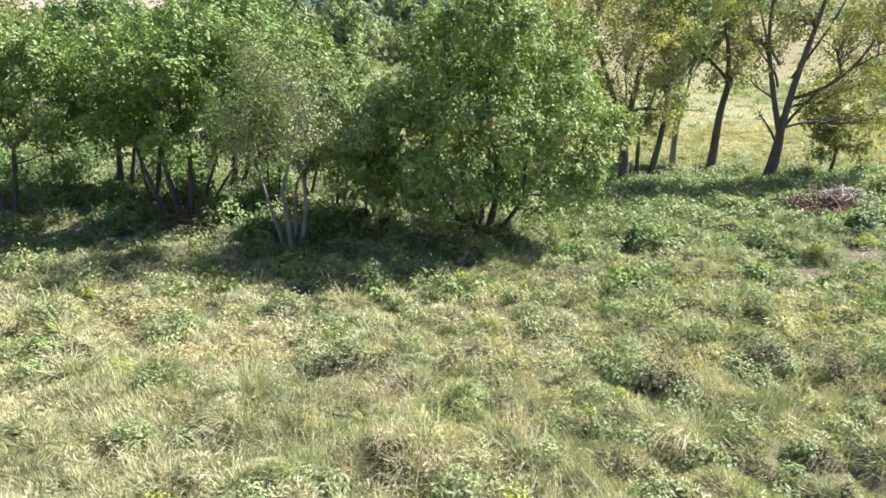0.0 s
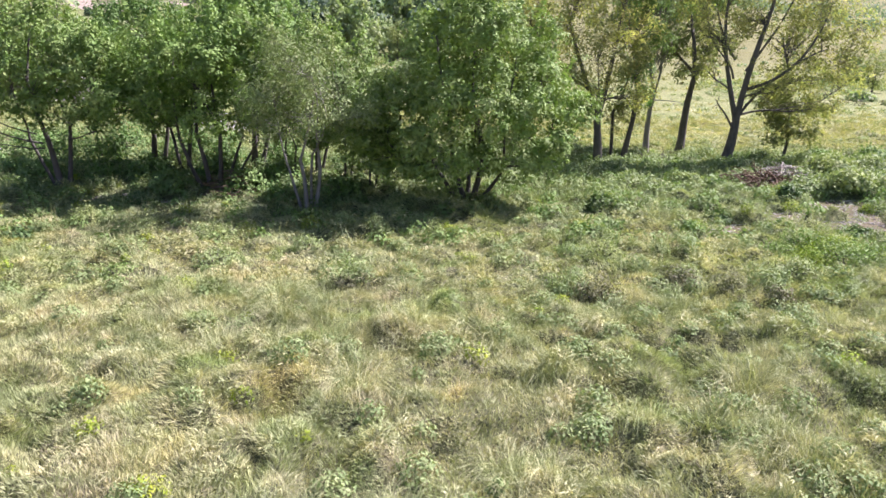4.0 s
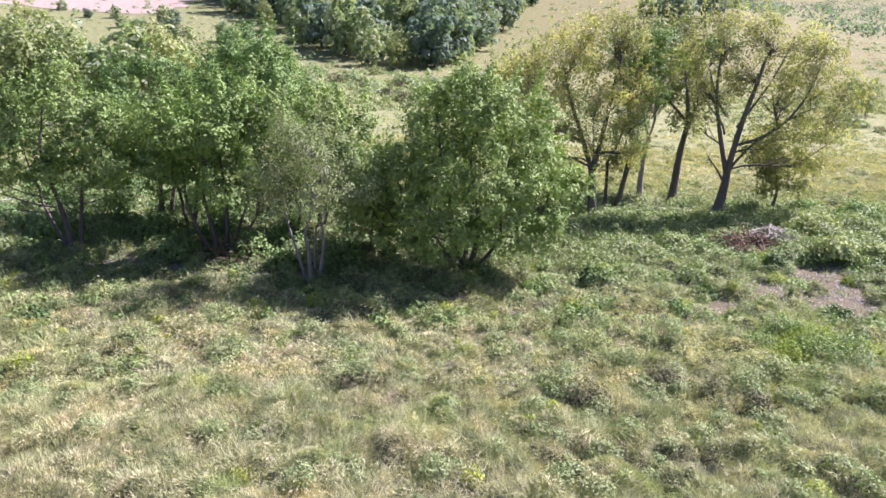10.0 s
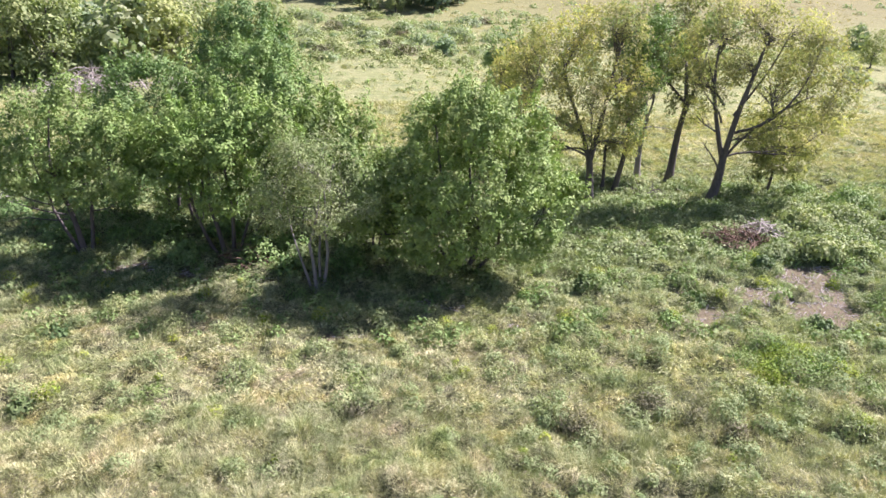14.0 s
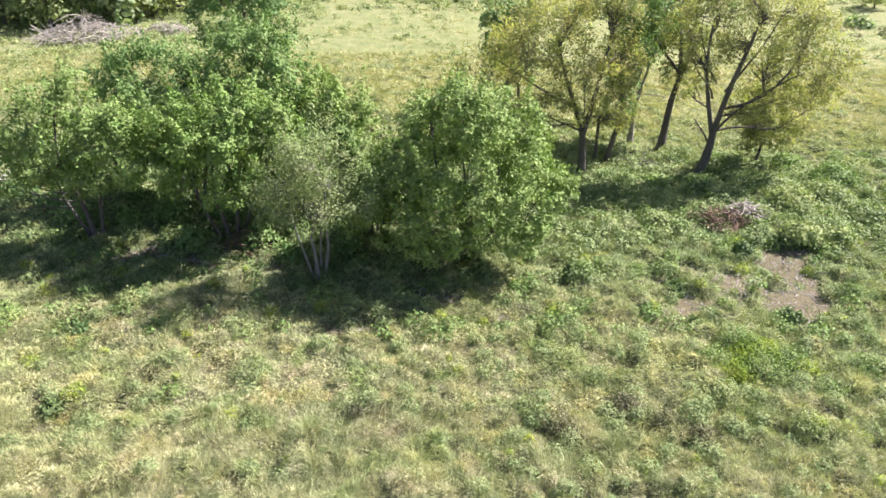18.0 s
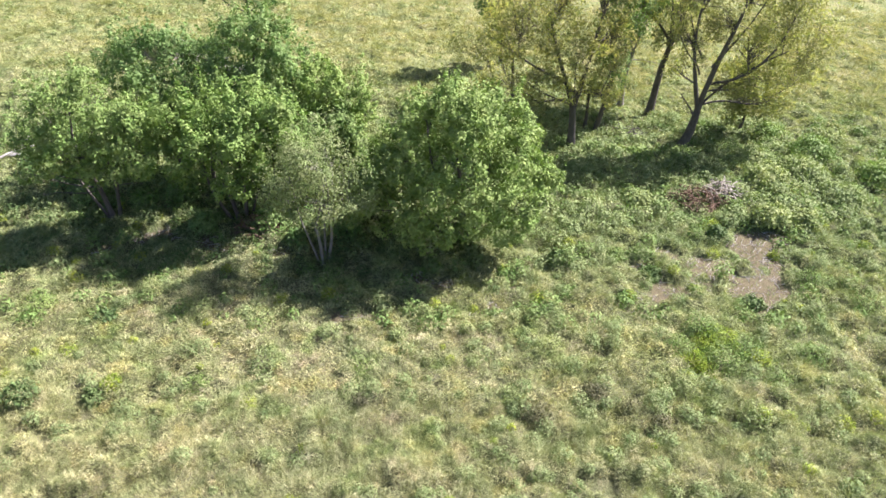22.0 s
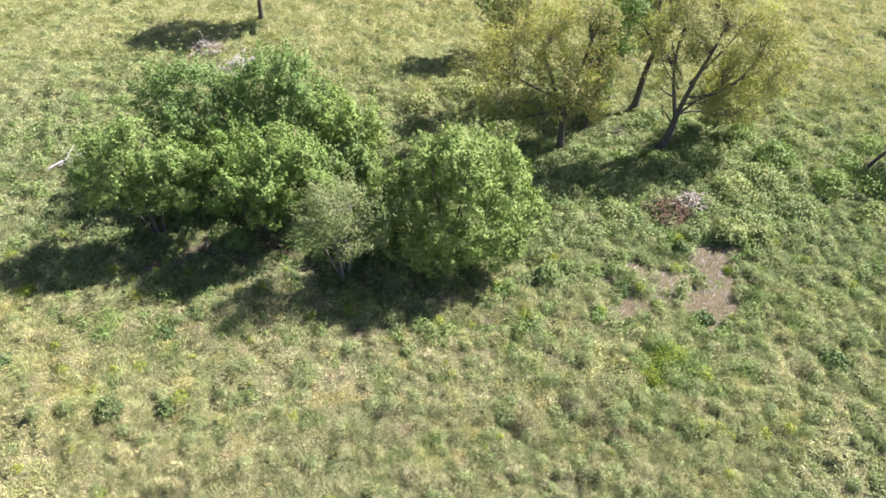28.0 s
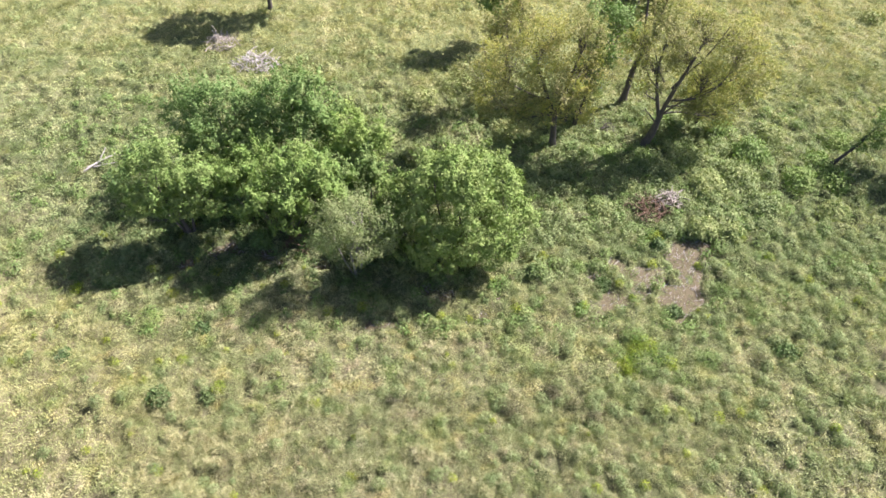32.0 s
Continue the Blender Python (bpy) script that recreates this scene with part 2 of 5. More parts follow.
def meadow_colour(n, l, geo):
    """Green, straw and rust drifts that ground and blades share."""
    p = geo.outputs["Position"]
    a = noise_node(n, l, p, 0.16, 3.0, 0.55)
    b = noise_node(n, l, p, 0.75, 4.0, 0.65)
    c = noise_node(n, l, p, 0.035, 2.0, 0.5)
    base = ramp(n, l, a, [(0.38, GREEN), (0.52, OLIVE), (0.7, STRAW)])
    fine = ramp(n, l, b, [(0.38, GREEN), (0.52, OLIVE), (0.65, STRAW), (0.76, RUST)])
    col = mix(n, l, 0.5, base, fine)
    for size, lo, hi, much, tone in ((0.42, 0.54, 0.68, 0.75, (0.21, 0.31, 0.085)), (0.55, 0.56, 0.7, 0.6, (0.5, 0.42, 0.16)), (0.62, 0.56, 0.7, 0.6, (0.52, 0.43, 0.33))):
        shift = n.new("ShaderNodeVectorMath")
        shift.inputs[1].default_value = (31.0 * size, 77.0 * size, 0)
        l.new(p, shift.inputs[0])
        spot = noise_node(n, l, shift.outputs[0], size, 3.0, 0.6)
        col = mix(n, l, ramp(n, l, spot, [(lo, (0, 0, 0)), (hi, (much, much, much))]), col, tone)
    col = mix(n, l, ramp(n, l, c, [(0.4, (0, 0, 0)), (0.65, (0.45, 0.45, 0.45))]), col, LIME)
    xyz = n.new("ShaderNodeSeparateXYZ")
    l.new(p, xyz.inputs[0])
    fresh = n.new("ShaderNodeMapRange")
    fresh.inputs[1].default_value, fresh.inputs[2].default_value, fresh.inputs[4].default_value = 0, 15, 0.5
    l.new(xyz.outputs[0], fresh.inputs[0])
    col = mix(n, l, fresh.outputs[0], col, ramp(n, l, b, [(0.36, (0.23, 0.305, 0.13)), (0.5, (0.34, 0.39, 0.18)), (0.64, (0.44, 0.44, 0.24))]))
    lush = n.new("ShaderNodeMapRange")
    lush.inputs[1].default_value, lush.inputs[2].default_value, lush.inputs[4].default_value = 18, 25, 0.6
    l.new(xyz.outputs[1], lush.inputs[0])
    col = mix(n, l, lush.outputs[0], col, ramp(n, l, b, [(0.36, (0.17, 0.24, 0.105)), (0.6, (0.27, 0.325, 0.15))]))
    lim = n.new("ShaderNodeMapRange")
    lim.inputs[1].default_value, lim.inputs[2].default_value, lim.inputs[4].default_value = 33, 52, 0.95
    l.new(xyz.outputs[1], lim.inputs[0])
    warm = n.new("ShaderNodeMapRange")
    warm.inputs[1].default_value, warm.inputs[2].default_value, warm.inputs[3].default_value = -40, 15, 0.5
    l.new(xyz.outputs[0], warm.inputs[0])
    amount = n.new("ShaderNodeMath")
    amount.operation = "MULTIPLY"
    l.new(lim.outputs[0], amount.inputs[0]), l.new(warm.outputs[0], amount.inputs[1])
    col = mix(n, l, amount.outputs[0], col, ramp(n, l, b, [(0.36, (0.25, 0.285, 0.125)), (0.5, (0.35, 0.365, 0.15)), (0.64, (0.42, 0.4, 0.21))]))
    dry = n.new("ShaderNodeMapRange")
    dry.inputs[1].default_value, dry.inputs[2].default_value, dry.inputs[3].default_value, dry.inputs[4].default_value = 10, 19, 0.18, 0.0
    l.new(xyz.outputs[1], dry.inputs[0])
    col = mix(n, l, dry.outputs[0], col, ramp(n, l, b, [(0.4, (0.33, 0.32, 0.19)), (0.6, (0.47, 0.44, 0.3))]))
    hay = n.new("ShaderNodeMapRange")
    hay.inputs[1].default_value, hay.inputs[2].default_value, hay.inputs[4].default_value = 80, 170, 0.8
    l.new(xyz.outputs[1], hay.inputs[0])
    side = n.new("ShaderNodeMapRange")
    side.inputs[1].default_value, side.inputs[2].default_value, side.inputs[3].default_value = -30, 60, 0.3
    l.new(xyz.outputs[0], side.inputs[0])
    both = n.new("ShaderNodeMath")
    both.operation = "MULTIPLY"
    l.new(hay.outputs[0], both.inputs[0]), l.new(side.outputs[0], both.inputs[1])
    return mix(n, l, both.outputs[0], col, (0.275, 0.245, 0.11))


GREEN, OLIVE, STRAW, RUST, LIME = (0.25, 0.285, 0.14), (0.38, 0.38, 0.215), (0.485, 0.445, 0.3), (0.41, 0.355, 0.245), (0.34, 0.345, 0.12)


def grass_mat(name, tint, through_light=0.3, vary=1.0):
    m, n, l, b = mat_new(name, 0.6, 0.3)
    geo = n.new("ShaderNodeNewGeometry")
    col = meadow_colour(n, l, geo)
    own = ramp(n, l, geo.outputs["Random Per Island"], [(at, tuple(1 + (q - 1) * vary for q in c)) for at, c in ((0.0, (0.6, 0.68, 0.5)), (0.4, (1.0, 1.0, 0.95)), (0.75, (1.15, 1.12, 1.08)), (1.0, (1.3, 1.25, 1.23)))])
    flat = n.new("ShaderNodeMapping")
    flat.inputs["Scale"].default_value = (1, 1, 0)
    l.new(geo.outputs["Position"], flat.inputs["Vector"])
    plants = []
    for size in (2.1, 4.6, 10.0):
        cell = n.new("ShaderNodeTexVoronoi")
        cell.inputs["Scale"].default_value = size
        l.new(flat.outputs[0], cell.inputs["Vector"])
        parts = n.new("ShaderNodeSeparateColor")
        l.new(cell.outputs["Color"], parts.inputs[0])
        plants.append(parts.outputs[0])
    first = ramp(n, l, plants[0], [(at, tuple(1 + (q - 1) * vary for q in c)) for at, c in ((0.0, (0.62, 0.7, 0.56)), (0.3, (0.85, 0.9, 0.8)), (0.7, (1.08, 1.06, 1.02)), (1.0, (1.22, 1.15, 1.12)))])
    second = ramp(n, l, plants[1], [(at, tuple(1 + (q - 1) * vary for q in c)) for at, c in ((0.0, (0.62, 0.67, 0.58)), (0.3, (0.88, 0.91, 0.86)), (0.7, (1.06, 1.06, 1.05)), (1.0, (1.16, 1.16, 1.2)))])
    third = ramp(n, l, plants[2], [(at, tuple(1 + (q - 1) * vary for q in c)) for at, c in ((0.0, (0.74, 0.77, 0.7)), (0.45, (1.0, 1.0, 1.0)), (1.0, (1.12, 1.12, 1.16)))])
    col = mix(n, l, 1.0, mix(n, l, 1.0, col, first, "MULTIPLY"), mix(n, l, 1.0, second, third, "MULTIPLY"), "MULTIPLY")
    col = mix(n, l, 1.0, mix(n, l, 1.0, col, own, "MULTIPLY"), tint, "MULTIPLY")
    l.new(col, b.inputs["Base Color"])
    t = n.new("ShaderNodeBsdfTranslucent")
    l.new(mix(n, l, 1.0, col, (1.2, 1.2, 0.7), "MULTIPLY"), t.inputs["Color"])
    s = n.new("ShaderNodeMixShader")
    s.inputs[0].default_value = through_light
    l.new(b.outputs[0], s.inputs[1]), l.new(t.outputs[0], s.inputs[2])
    l.new(s.outputs[0], n["Material Output"].inputs[0])
    return m


def ground_mat():
    m, n, l, b = mat_new("pasture_thatch_with_gap_shade", 0.95, 0.1)
    geo = n.new("ShaderNodeNewGeometry")
    col = meadow_colour(n, l, geo)
    p = geo.outputs["Position"]
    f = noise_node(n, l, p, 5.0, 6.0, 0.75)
    # mottled thatch, darkened to paint shade into the gaps between tussocks
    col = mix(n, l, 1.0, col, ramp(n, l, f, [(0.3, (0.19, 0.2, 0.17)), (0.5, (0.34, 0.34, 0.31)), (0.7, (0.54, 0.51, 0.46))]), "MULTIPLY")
    g = noise_node(n, l, p, 0.02, 3.0)
    col = mix(n, l, ramp(n, l, g, [(0.5, (0, 0, 0)), (0.62, (0.5, 0.5, 0.5))]), col, (0.3, 0.26, 0.15))
    xyz = n.new("ShaderNodeSeparateXYZ")
    l.new(p, xyz.inputs[0])
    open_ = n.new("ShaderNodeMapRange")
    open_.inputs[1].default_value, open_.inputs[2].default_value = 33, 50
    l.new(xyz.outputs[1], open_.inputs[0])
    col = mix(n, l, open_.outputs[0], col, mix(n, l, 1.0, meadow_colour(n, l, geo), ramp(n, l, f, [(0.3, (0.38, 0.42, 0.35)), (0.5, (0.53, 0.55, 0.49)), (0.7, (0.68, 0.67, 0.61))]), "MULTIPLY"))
    l.new(col, b.inputs["Base Color"])
    bp = n.new("ShaderNodeBump")
    bp.inputs["Strength"].default_value, bp.inputs["Distance"].default_value = 0.8, 0.12
    l.new(f, bp.inputs["Height"]), l.new(bp.outputs[0], b.inputs["Normal"])
    return m


M_GROUND = ground_mat()
M_GRASS = grass_mat("pasture_grass", (1.05, 1.06, 1.02), 0.24, 0.75)
M_MEADOW = grass_mat("open_meadow_grass", (1.03, 1.0, 0.9), 0.3, 0.2)
M_BARK = bark_mat("grey_brown_bark", (0.03, 0.026, 0.023), (0.125, 0.11, 0.095))
M_GREYBARK = bark_mat("weathered_grey_bark", (0.035, 0.03, 0.027), (0.14, 0.125, 0.108))
M_PALEBARK = bark_mat("pale_grey_bark", (0.09, 0.08, 0.07), (0.26, 0.24, 0.21))
M_DEAD = bark_mat("weathered_dead_wood", (0.2, 0.18, 0.155), (0.5, 0.47, 0.43), 14)
M_BRIGHT = leaf_mat("bright_green_leaves", [(0.00, (0.133, 0.187, 0.068)), (0.50, (0.232, 0.300, 0.106)), (1.00, (0.378, 0.425, 0.199))])
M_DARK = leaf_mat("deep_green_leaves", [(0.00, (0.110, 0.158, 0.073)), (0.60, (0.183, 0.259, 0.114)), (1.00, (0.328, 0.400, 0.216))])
M_MID = leaf_mat("mid_green_leaves", [(0.00, (0.130, 0.177, 0.079)), (0.50, (0.228, 0.291, 0.117)), (1.00, (0.389, 0.430, 0.215))])
M_GREY = leaf_mat("grey_green_leaves", [(0.00, (0.187, 0.204, 0.107)), (0.50, (0.293, 0.303, 0.166)), (1.00, (0.418, 0.417, 0.259))])
M_YELLOW = leaf_mat("yellowing_leaves", [(0.00, (0.223, 0.229, 0.114)), (0.45, (0.361, 0.335, 0.166)), (0.80, (0.475, 0.405, 0.202)), (1.00, (0.542, 0.430, 0.254))],0.5)
M_DULL = leaf_mat("dull_olive_leaves", [(0.00, (0.178, 0.175, 0.107)), (0.50, (0.314, 0.286, 0.171)), (1.00, (0.474, 0.414, 0.276))], 0.42)
# distant foliage: the blue of the haze is mixed into these leaf colours
M_FAR = leaf_mat("haze_tinted_woodland_leaves", [(0.00, (0.118, 0.151, 0.138)), (0.50, (0.179, 0.226, 0.189)), (1.00, (0.254, 0.295, 0.254))], 0.4, 0.15, (0.7, 0.85, 0.8))
M_FARMID = leaf_mat("lighter_haze_tinted_leaves", [(0.00, (0.197, 0.235, 0.161)), (0.50, (0.301, 0.336, 0.214)), (1.00, (0.416, 0.431, 0.290))], 0.4, 0.15, (0.75, 0.9, 0.8))
M_OLIVE = leaf_mat("olive_leaves", [(0.0, (0.196, 0.225, 0.094)), (0.5, (0.294, 0.323, 0.143)), (1.0, (0.402, 0.402, 0.199))], 0.3, 0.4, (0.75, 0.85, 0.8))
M_WEED = leaf_mat("broad_weed_leaves", [(0.00, (0.191, 0.224, 0.107)), (0.50, (0.312, 0.352, 0.178)), (1.00, (0.469, 0.490, 0.297))], 0.25, 1.6, (0.6, 0.72, 0.55))
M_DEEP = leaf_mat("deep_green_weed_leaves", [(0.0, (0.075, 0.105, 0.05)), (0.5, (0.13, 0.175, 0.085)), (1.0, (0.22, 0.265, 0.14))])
M_LIMEWEED = leaf_mat("yellow_green_weed_leaves", [(0.0, (0.160, 0.225, 0.026)), (0.6, (0.263, 0.309, 0.046)), (1.0, (0.423, 0.394, 0.054))])
M_DRYWEED = leaf_mat("dry_brown_weed_leaves", [(0.00, (0.086, 0.074, 0.053)), (0.50, (0.173, 0.151, 0.106)), (1.00, (0.307, 0.278, 0.192))], 0.2)

# ---- the ground, one sheet to the horizon ----
def graded(lo, hi, cell):
    """Lines at even steps from lo to hi that then spread out to the horizon."""
    away = cell * np.cumsum(1.135 ** np.arange(1, 72))
    return np.concatenate([lo - away[::-1], np.arange(lo, hi, cell), hi + away])


gx, gy = np.meshgrid(graded(-50, 50, 0.22), graded(-7, 67, 0.22), indexing="xy")
gz = height(gx, gy)
idx = np.arange(gx.size).reshape(gx.shape)
faces_ = np.stack([idx[:-1, :-1], idx[:-1, 1:], idx[1:, 1:], idx[1:, :-1]], -1).reshape(-1, 4)
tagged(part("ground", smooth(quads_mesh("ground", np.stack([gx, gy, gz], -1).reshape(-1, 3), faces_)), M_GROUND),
       "rough late-summer pasture of green and straw-coloured grass", "ground", kind="structure")


_x, _y = gx[0], gy[:, 0]


def lie(x, y):
    """Height on the ground sheet itself, and the ground's slope there."""
    i, j = np.clip(np.searchsorted(_x, x) - 1, 0, len(_x) - 2), np.clip(np.searchsorted(_y, y) - 1, 0, len(_y) - 2)
    a, b = (x - _x[i]) / (_x[i + 1] - _x[i]), (y - _y[j]) / (_y[j + 1] - _y[j])
    p, q, r, t = gz[j, i], gz[j, i + 1], gz[j + 1, i], gz[j + 1, i + 1]
    z = (p * (1 - a) + q * a) * (1 - b) + (r * (1 - a) + t * a) * b
    return z, ((q - p) * (1 - b) + (t - r) * b) / (_x[i + 1] - _x[i]), ((r - p) * (1 - a) + (t - q) * a) / (_y[j + 1] - _y[j])


# ---- trees ----
def lobe_points(lobe, n, shell=0.75):
    """Points in an uneven lump of crown, more of them near its skin."""
    dx, dy, z, rx, ry, rz = lobe
    size = np.array([[rx, ry, rz]])
    k = max(8, int(3.2 * (rx * ry * rz) ** 0.4) + 6)
    sub = rng.normal(size=(k, 3)) + np.array([[0, 0, 0.25]])
    sub /= np.linalg.norm(sub, axis=1)[:, None]
    own = rng.integers(0, k, n)
    big = rng.uniform(0.3, 0.46, (k, 1))
    d = rng.normal(size=(n, 3)) + sub[own] * 0.9 + np.array([[0, 0, 0.3]])
    d /= np.linalg.norm(d, axis=1)[:, None]
    p = sub[own] * (1.02 - big[own]) + d * big[own] * (shell + (1 - shell) * rng.random((n, 1)) ** 0.5)
    p = np.where(rng.random((n, 1)) < 0.2, p * rng.uniform(0.2, 0.8, (n, 1)), p)
    return np.array([[dx, dy, z]]) + p * size


def make_tree(x, y, label, stems, lobes, mats, sprays=900, per=25, leaf=(0.155, 0.088), spread=0.24, twig_share=0.12, up=0.5, sides=8, name="tree", group="trees of the grove", trunk_name="trunk", dead=(), leaders=(), second=None, shoots=0.42, lower=0.35):
    """stems: (foot offset, fork point, radius); lobes: crown lumps; limbs join forks and lumps, twigs join lumps and sprays."""
    leaf_mat_, bark = mats
    root = thing(name, x, y, label, "tree", group)
    lobes = [(*q[:2], q[2] - lower * min(1.0, (q[2] / 7) ** 2), *q[3:]) for q in lobes]
    forks = []
    for (fx, fy), (tx, ty, tz), r in stems:
        path = bent((fx, fy, -0.25), (tx, ty, tz), 8, 0.0, 0.012)
        radii = r * np.linspace(1.0, 0.62, 8)
        radii[0] *= 1.5
        radii[1] *= 1.08
        part(trunk_name, smooth(quads_mesh(trunk_name, *tube(path, radii, sides, 0.04))), bark, root)
        forks.append((np.array([tx, ty, tz]), r * 0.62))
    weight = np.array([l[3] * l[4] * l[5] for l in lobes]) ** 0.75
    weight = weight / weight.sum()
    foliage, other = [], []
    grown = [(f, r) for f, r in forks]
    if not leaders and len(forks) > 1:
        leaders = [(f - np.array([0, 0, 0.06]), np.array(min([q for q in lobes if q[2] > f[2] + 1.8] or lobes, key=lambda q: np.linalg.norm((np.array(q[:3]) - f) * (2.2, 2.2, 0.3)))[:3]) + rng.normal(size=3) * 0.3, r * 0.97) for f, r in forks]
    for a, b, r in leaders:
        line, girth = bent(a, b, 9, 0.02, 0.03), r * np.linspace(1.0, 0.35, 9)
        part("limb", smooth(quads_mesh("limb", *tube(line, girth, 7, 0.03))), bark, root)
        grown += list(zip(line[1:], girth[1:]))
    first = forks[0][0]
    for lobe, w in sorted(zip(lobes, weight), key=lambda q: np.linalg.norm(np.array(q[0][:3]) - first)):
        c = np.array(lobe[:3])
        able = [g for g in grown if g[0][2] < c[2] - 0.3] or grown[: len(forks)]
        fork, fr = min(able, key=lambda g: np.linalg.norm((g[0] - c) * (1.5, 1.5, 0.6)) - 6.0 * g[1])
        limb = bent(fork - np.array([0, 0, 0.05]), c, 7, 0.07, 0.045)
        girth = max(0.025, min(fr * 0.78, 0.055 * max(lobe[3], lobe[4]))) * np.linspace(1.0, 0.45, 7)
        pieces = [tube(limb, girth, 6, 0.03)]
        grown += list(zip(limb[1:6], girth[1:6]))
        fr = girth[0]
        n = max(14, int(sprays * w * 0.85))
        pts = lobe_points(lobe, n)
        deep = np.min([np.linalg.norm((pts - np.array(o[:3])) / np.array(o[3:]), axis=1) for o in lobes if o is not lobe] or [np.ones(n)], axis=0)
        pts = pts[(deep > 0.7) | (rng.random(n) < 0.25)]
        n = len(pts)
        for q in pts[: max(4, int(n * twig_share))]:
            start = limb[rng.integers(1, 7)] * 0.75 + limb[rng.integers(1, 7)] * 0.25
            pieces.append(tube(bent(start, q, 4, 0.05, 0.05), fr * np.array([0.22, 0.14, 0.09, 0.03]) + 0.004, 4))
        if sides > 6:
            branch = part("limb", smooth(quads_mesh("limb", *pieces[0])), bark, root)
            tagged(part("twig_work", smooth(quads_mesh("twig_work", *joined(pieces[1:]))), bark, branch), kind="stuff")
        else:
            part("limb", smooth(quads_mesh("limb", *joined(pieces))), bark, root)
        out = (pts - c) / np.array([[lobe[3], lobe[4], lobe[5]]])
        out /= np.linalg.norm(out, axis=1)[:, None] + 1e-6
        girth_ = spread * 1.75 * rng.uniform(0.6, 1.35, n)
        lean = out * 0.7 + np.array([[0, 0, 0.6]]) + rng.normal(size=(n, 3)) * 0.35
        lean /= np.linalg.norm(lean, axis=1)[:, None]
        shoot = rng.random(n) < shoots
        m = np.maximum(4, per * 1.5 * (girth_ / (spread * 1.75)) ** 2 * np.where(shoot, 0.8, 1.0) * rng.uniform(0.6, 1.3, n)).astype(int)
        d = rng.normal(size=(m.sum(), 3)) + np.repeat(lean, m, 0) * 0.9
        d /= np.linalg.norm(d, axis=1)[:, None]
        up_shoot, t = np.repeat(shoot, m)[:, None], rng.random((m.sum(), 1))
        size = np.repeat(girth_, m)[:, None] * np.where(up_shoot, 0.75 - 0.5 * t, 1.0)
        cen = np.repeat(pts, m, 0) + d * size * rng.uniform(0.35, 1.0, (m.sum(), 1)) ** 0.5 * np.array([[1, 1, 0.72]])
        cen = cen + np.where(up_shoot, t * np.repeat(girth_, m)[:, None] * 2.2, 0.0) * np.repeat(out * 0.45 + np.array([[0, 0, 0.75]]) + rng.normal(size=(n, 3)) * 0.25, m, 0)
        (other if second and rng.random() < 0.45 else foliage).append(leaves(cen, leaf[0], leaf[1], up, d * 1.0 + np.repeat(lean, m, 0) * 0.75))
    for a, b, r in dead:
        pieces = [tube(bent(a, b, 6, 0.03, 0.04), r * np.linspace(1, 0.25, 6), 5)]
        for _ in range(5):
            s = np.array(a) + (np.array(b) - np.array(a)) * rng.uniform(0.4, 0.95)
            pieces.append(tube(bent(s, s + rng.normal(size=3) * 0.35, 4), r * np.array([0.35, 0.25, 0.15, 0.06]), 4))
        part("dead_limb", smooth(quads_mesh("dead_limb", *joined(pieces))), M_DEAD if bark is M_PALEBARK else bark, root, "bare dead limb")
    for bunch, mat in ((foliage, leaf_mat_), (other, second)):
        if bunch:
            part("crown", quads_mesh("crown", *joined(bunch)), mat, root)
    return root


# the round tree over the trodden shade
make_tree(1.3, 24.8, "round dense green tree with several low stems", [((0, 0), (-0.6, 0.1, 1.4), 0.13), ((0.3, 0.2), (0.7, 0.3, 1.6), 0.15), ((-0.4, 0.3), (-1.4, 0.2, 1.3), 0.1), ((0.6, -0.1), (1.6, -0.2, 1.3), 0.1), ((0.1, 0.5), (0.2, 1.2, 1.5), 0.12)],
    [(0.4, 0.2, 6.0, 2.4, 2.5, 2.5), (-2.0, 0.2, 4.4, 1.9, 2.2, 2.1), (3.0, 0.2, 5.0, 2.0, 2.2, 2.2), (0.4, -1.8, 3.9, 2.6, 1.6, 2.0), (0.4, 2.2, 4.6, 2.8, 1.9, 2.6), (-3.3, -0.3, 2.4, 1.6, 1.6, 1.4), (3.6, -0.4, 3.2, 1.5, 1.6, 1.7), (-1.0, 0.3, 6.9, 1.5, 1.6, 1.4), (2.0, 0.5, 7.0, 1.4, 1.5, 1.3), (-0.8, -2.0, 2.3, 2.1, 1.3, 1.3), (2.2, -1.7, 2.3, 1.8, 1.2, 1.2), (-2.4, 1.8, 3.6, 1.6, 1.4, 1.6), (2.8, 1.8, 4.2, 1.6, 1.4, 1.8), (-2.2, -1.3, 1.4, 1.5, 1.1, 0.9), (0.6, -1.9, 1.4, 1.6, 1.0, 0.8), (2.6, -1.0, 1.6, 1.3, 1.1, 0.9), (-3.9, 0.2, 1.5, 1.1, 1.1, 0.9), (-4.3, 0.1, 2.4, 1.3, 1.3, 1.2), (-3.1, -0.7, 3.5, 1.4, 1.3, 1.2)],
    (M_MID, M_BARK), sprays=2500, per=27, shoots=0.3, lower=0.45)
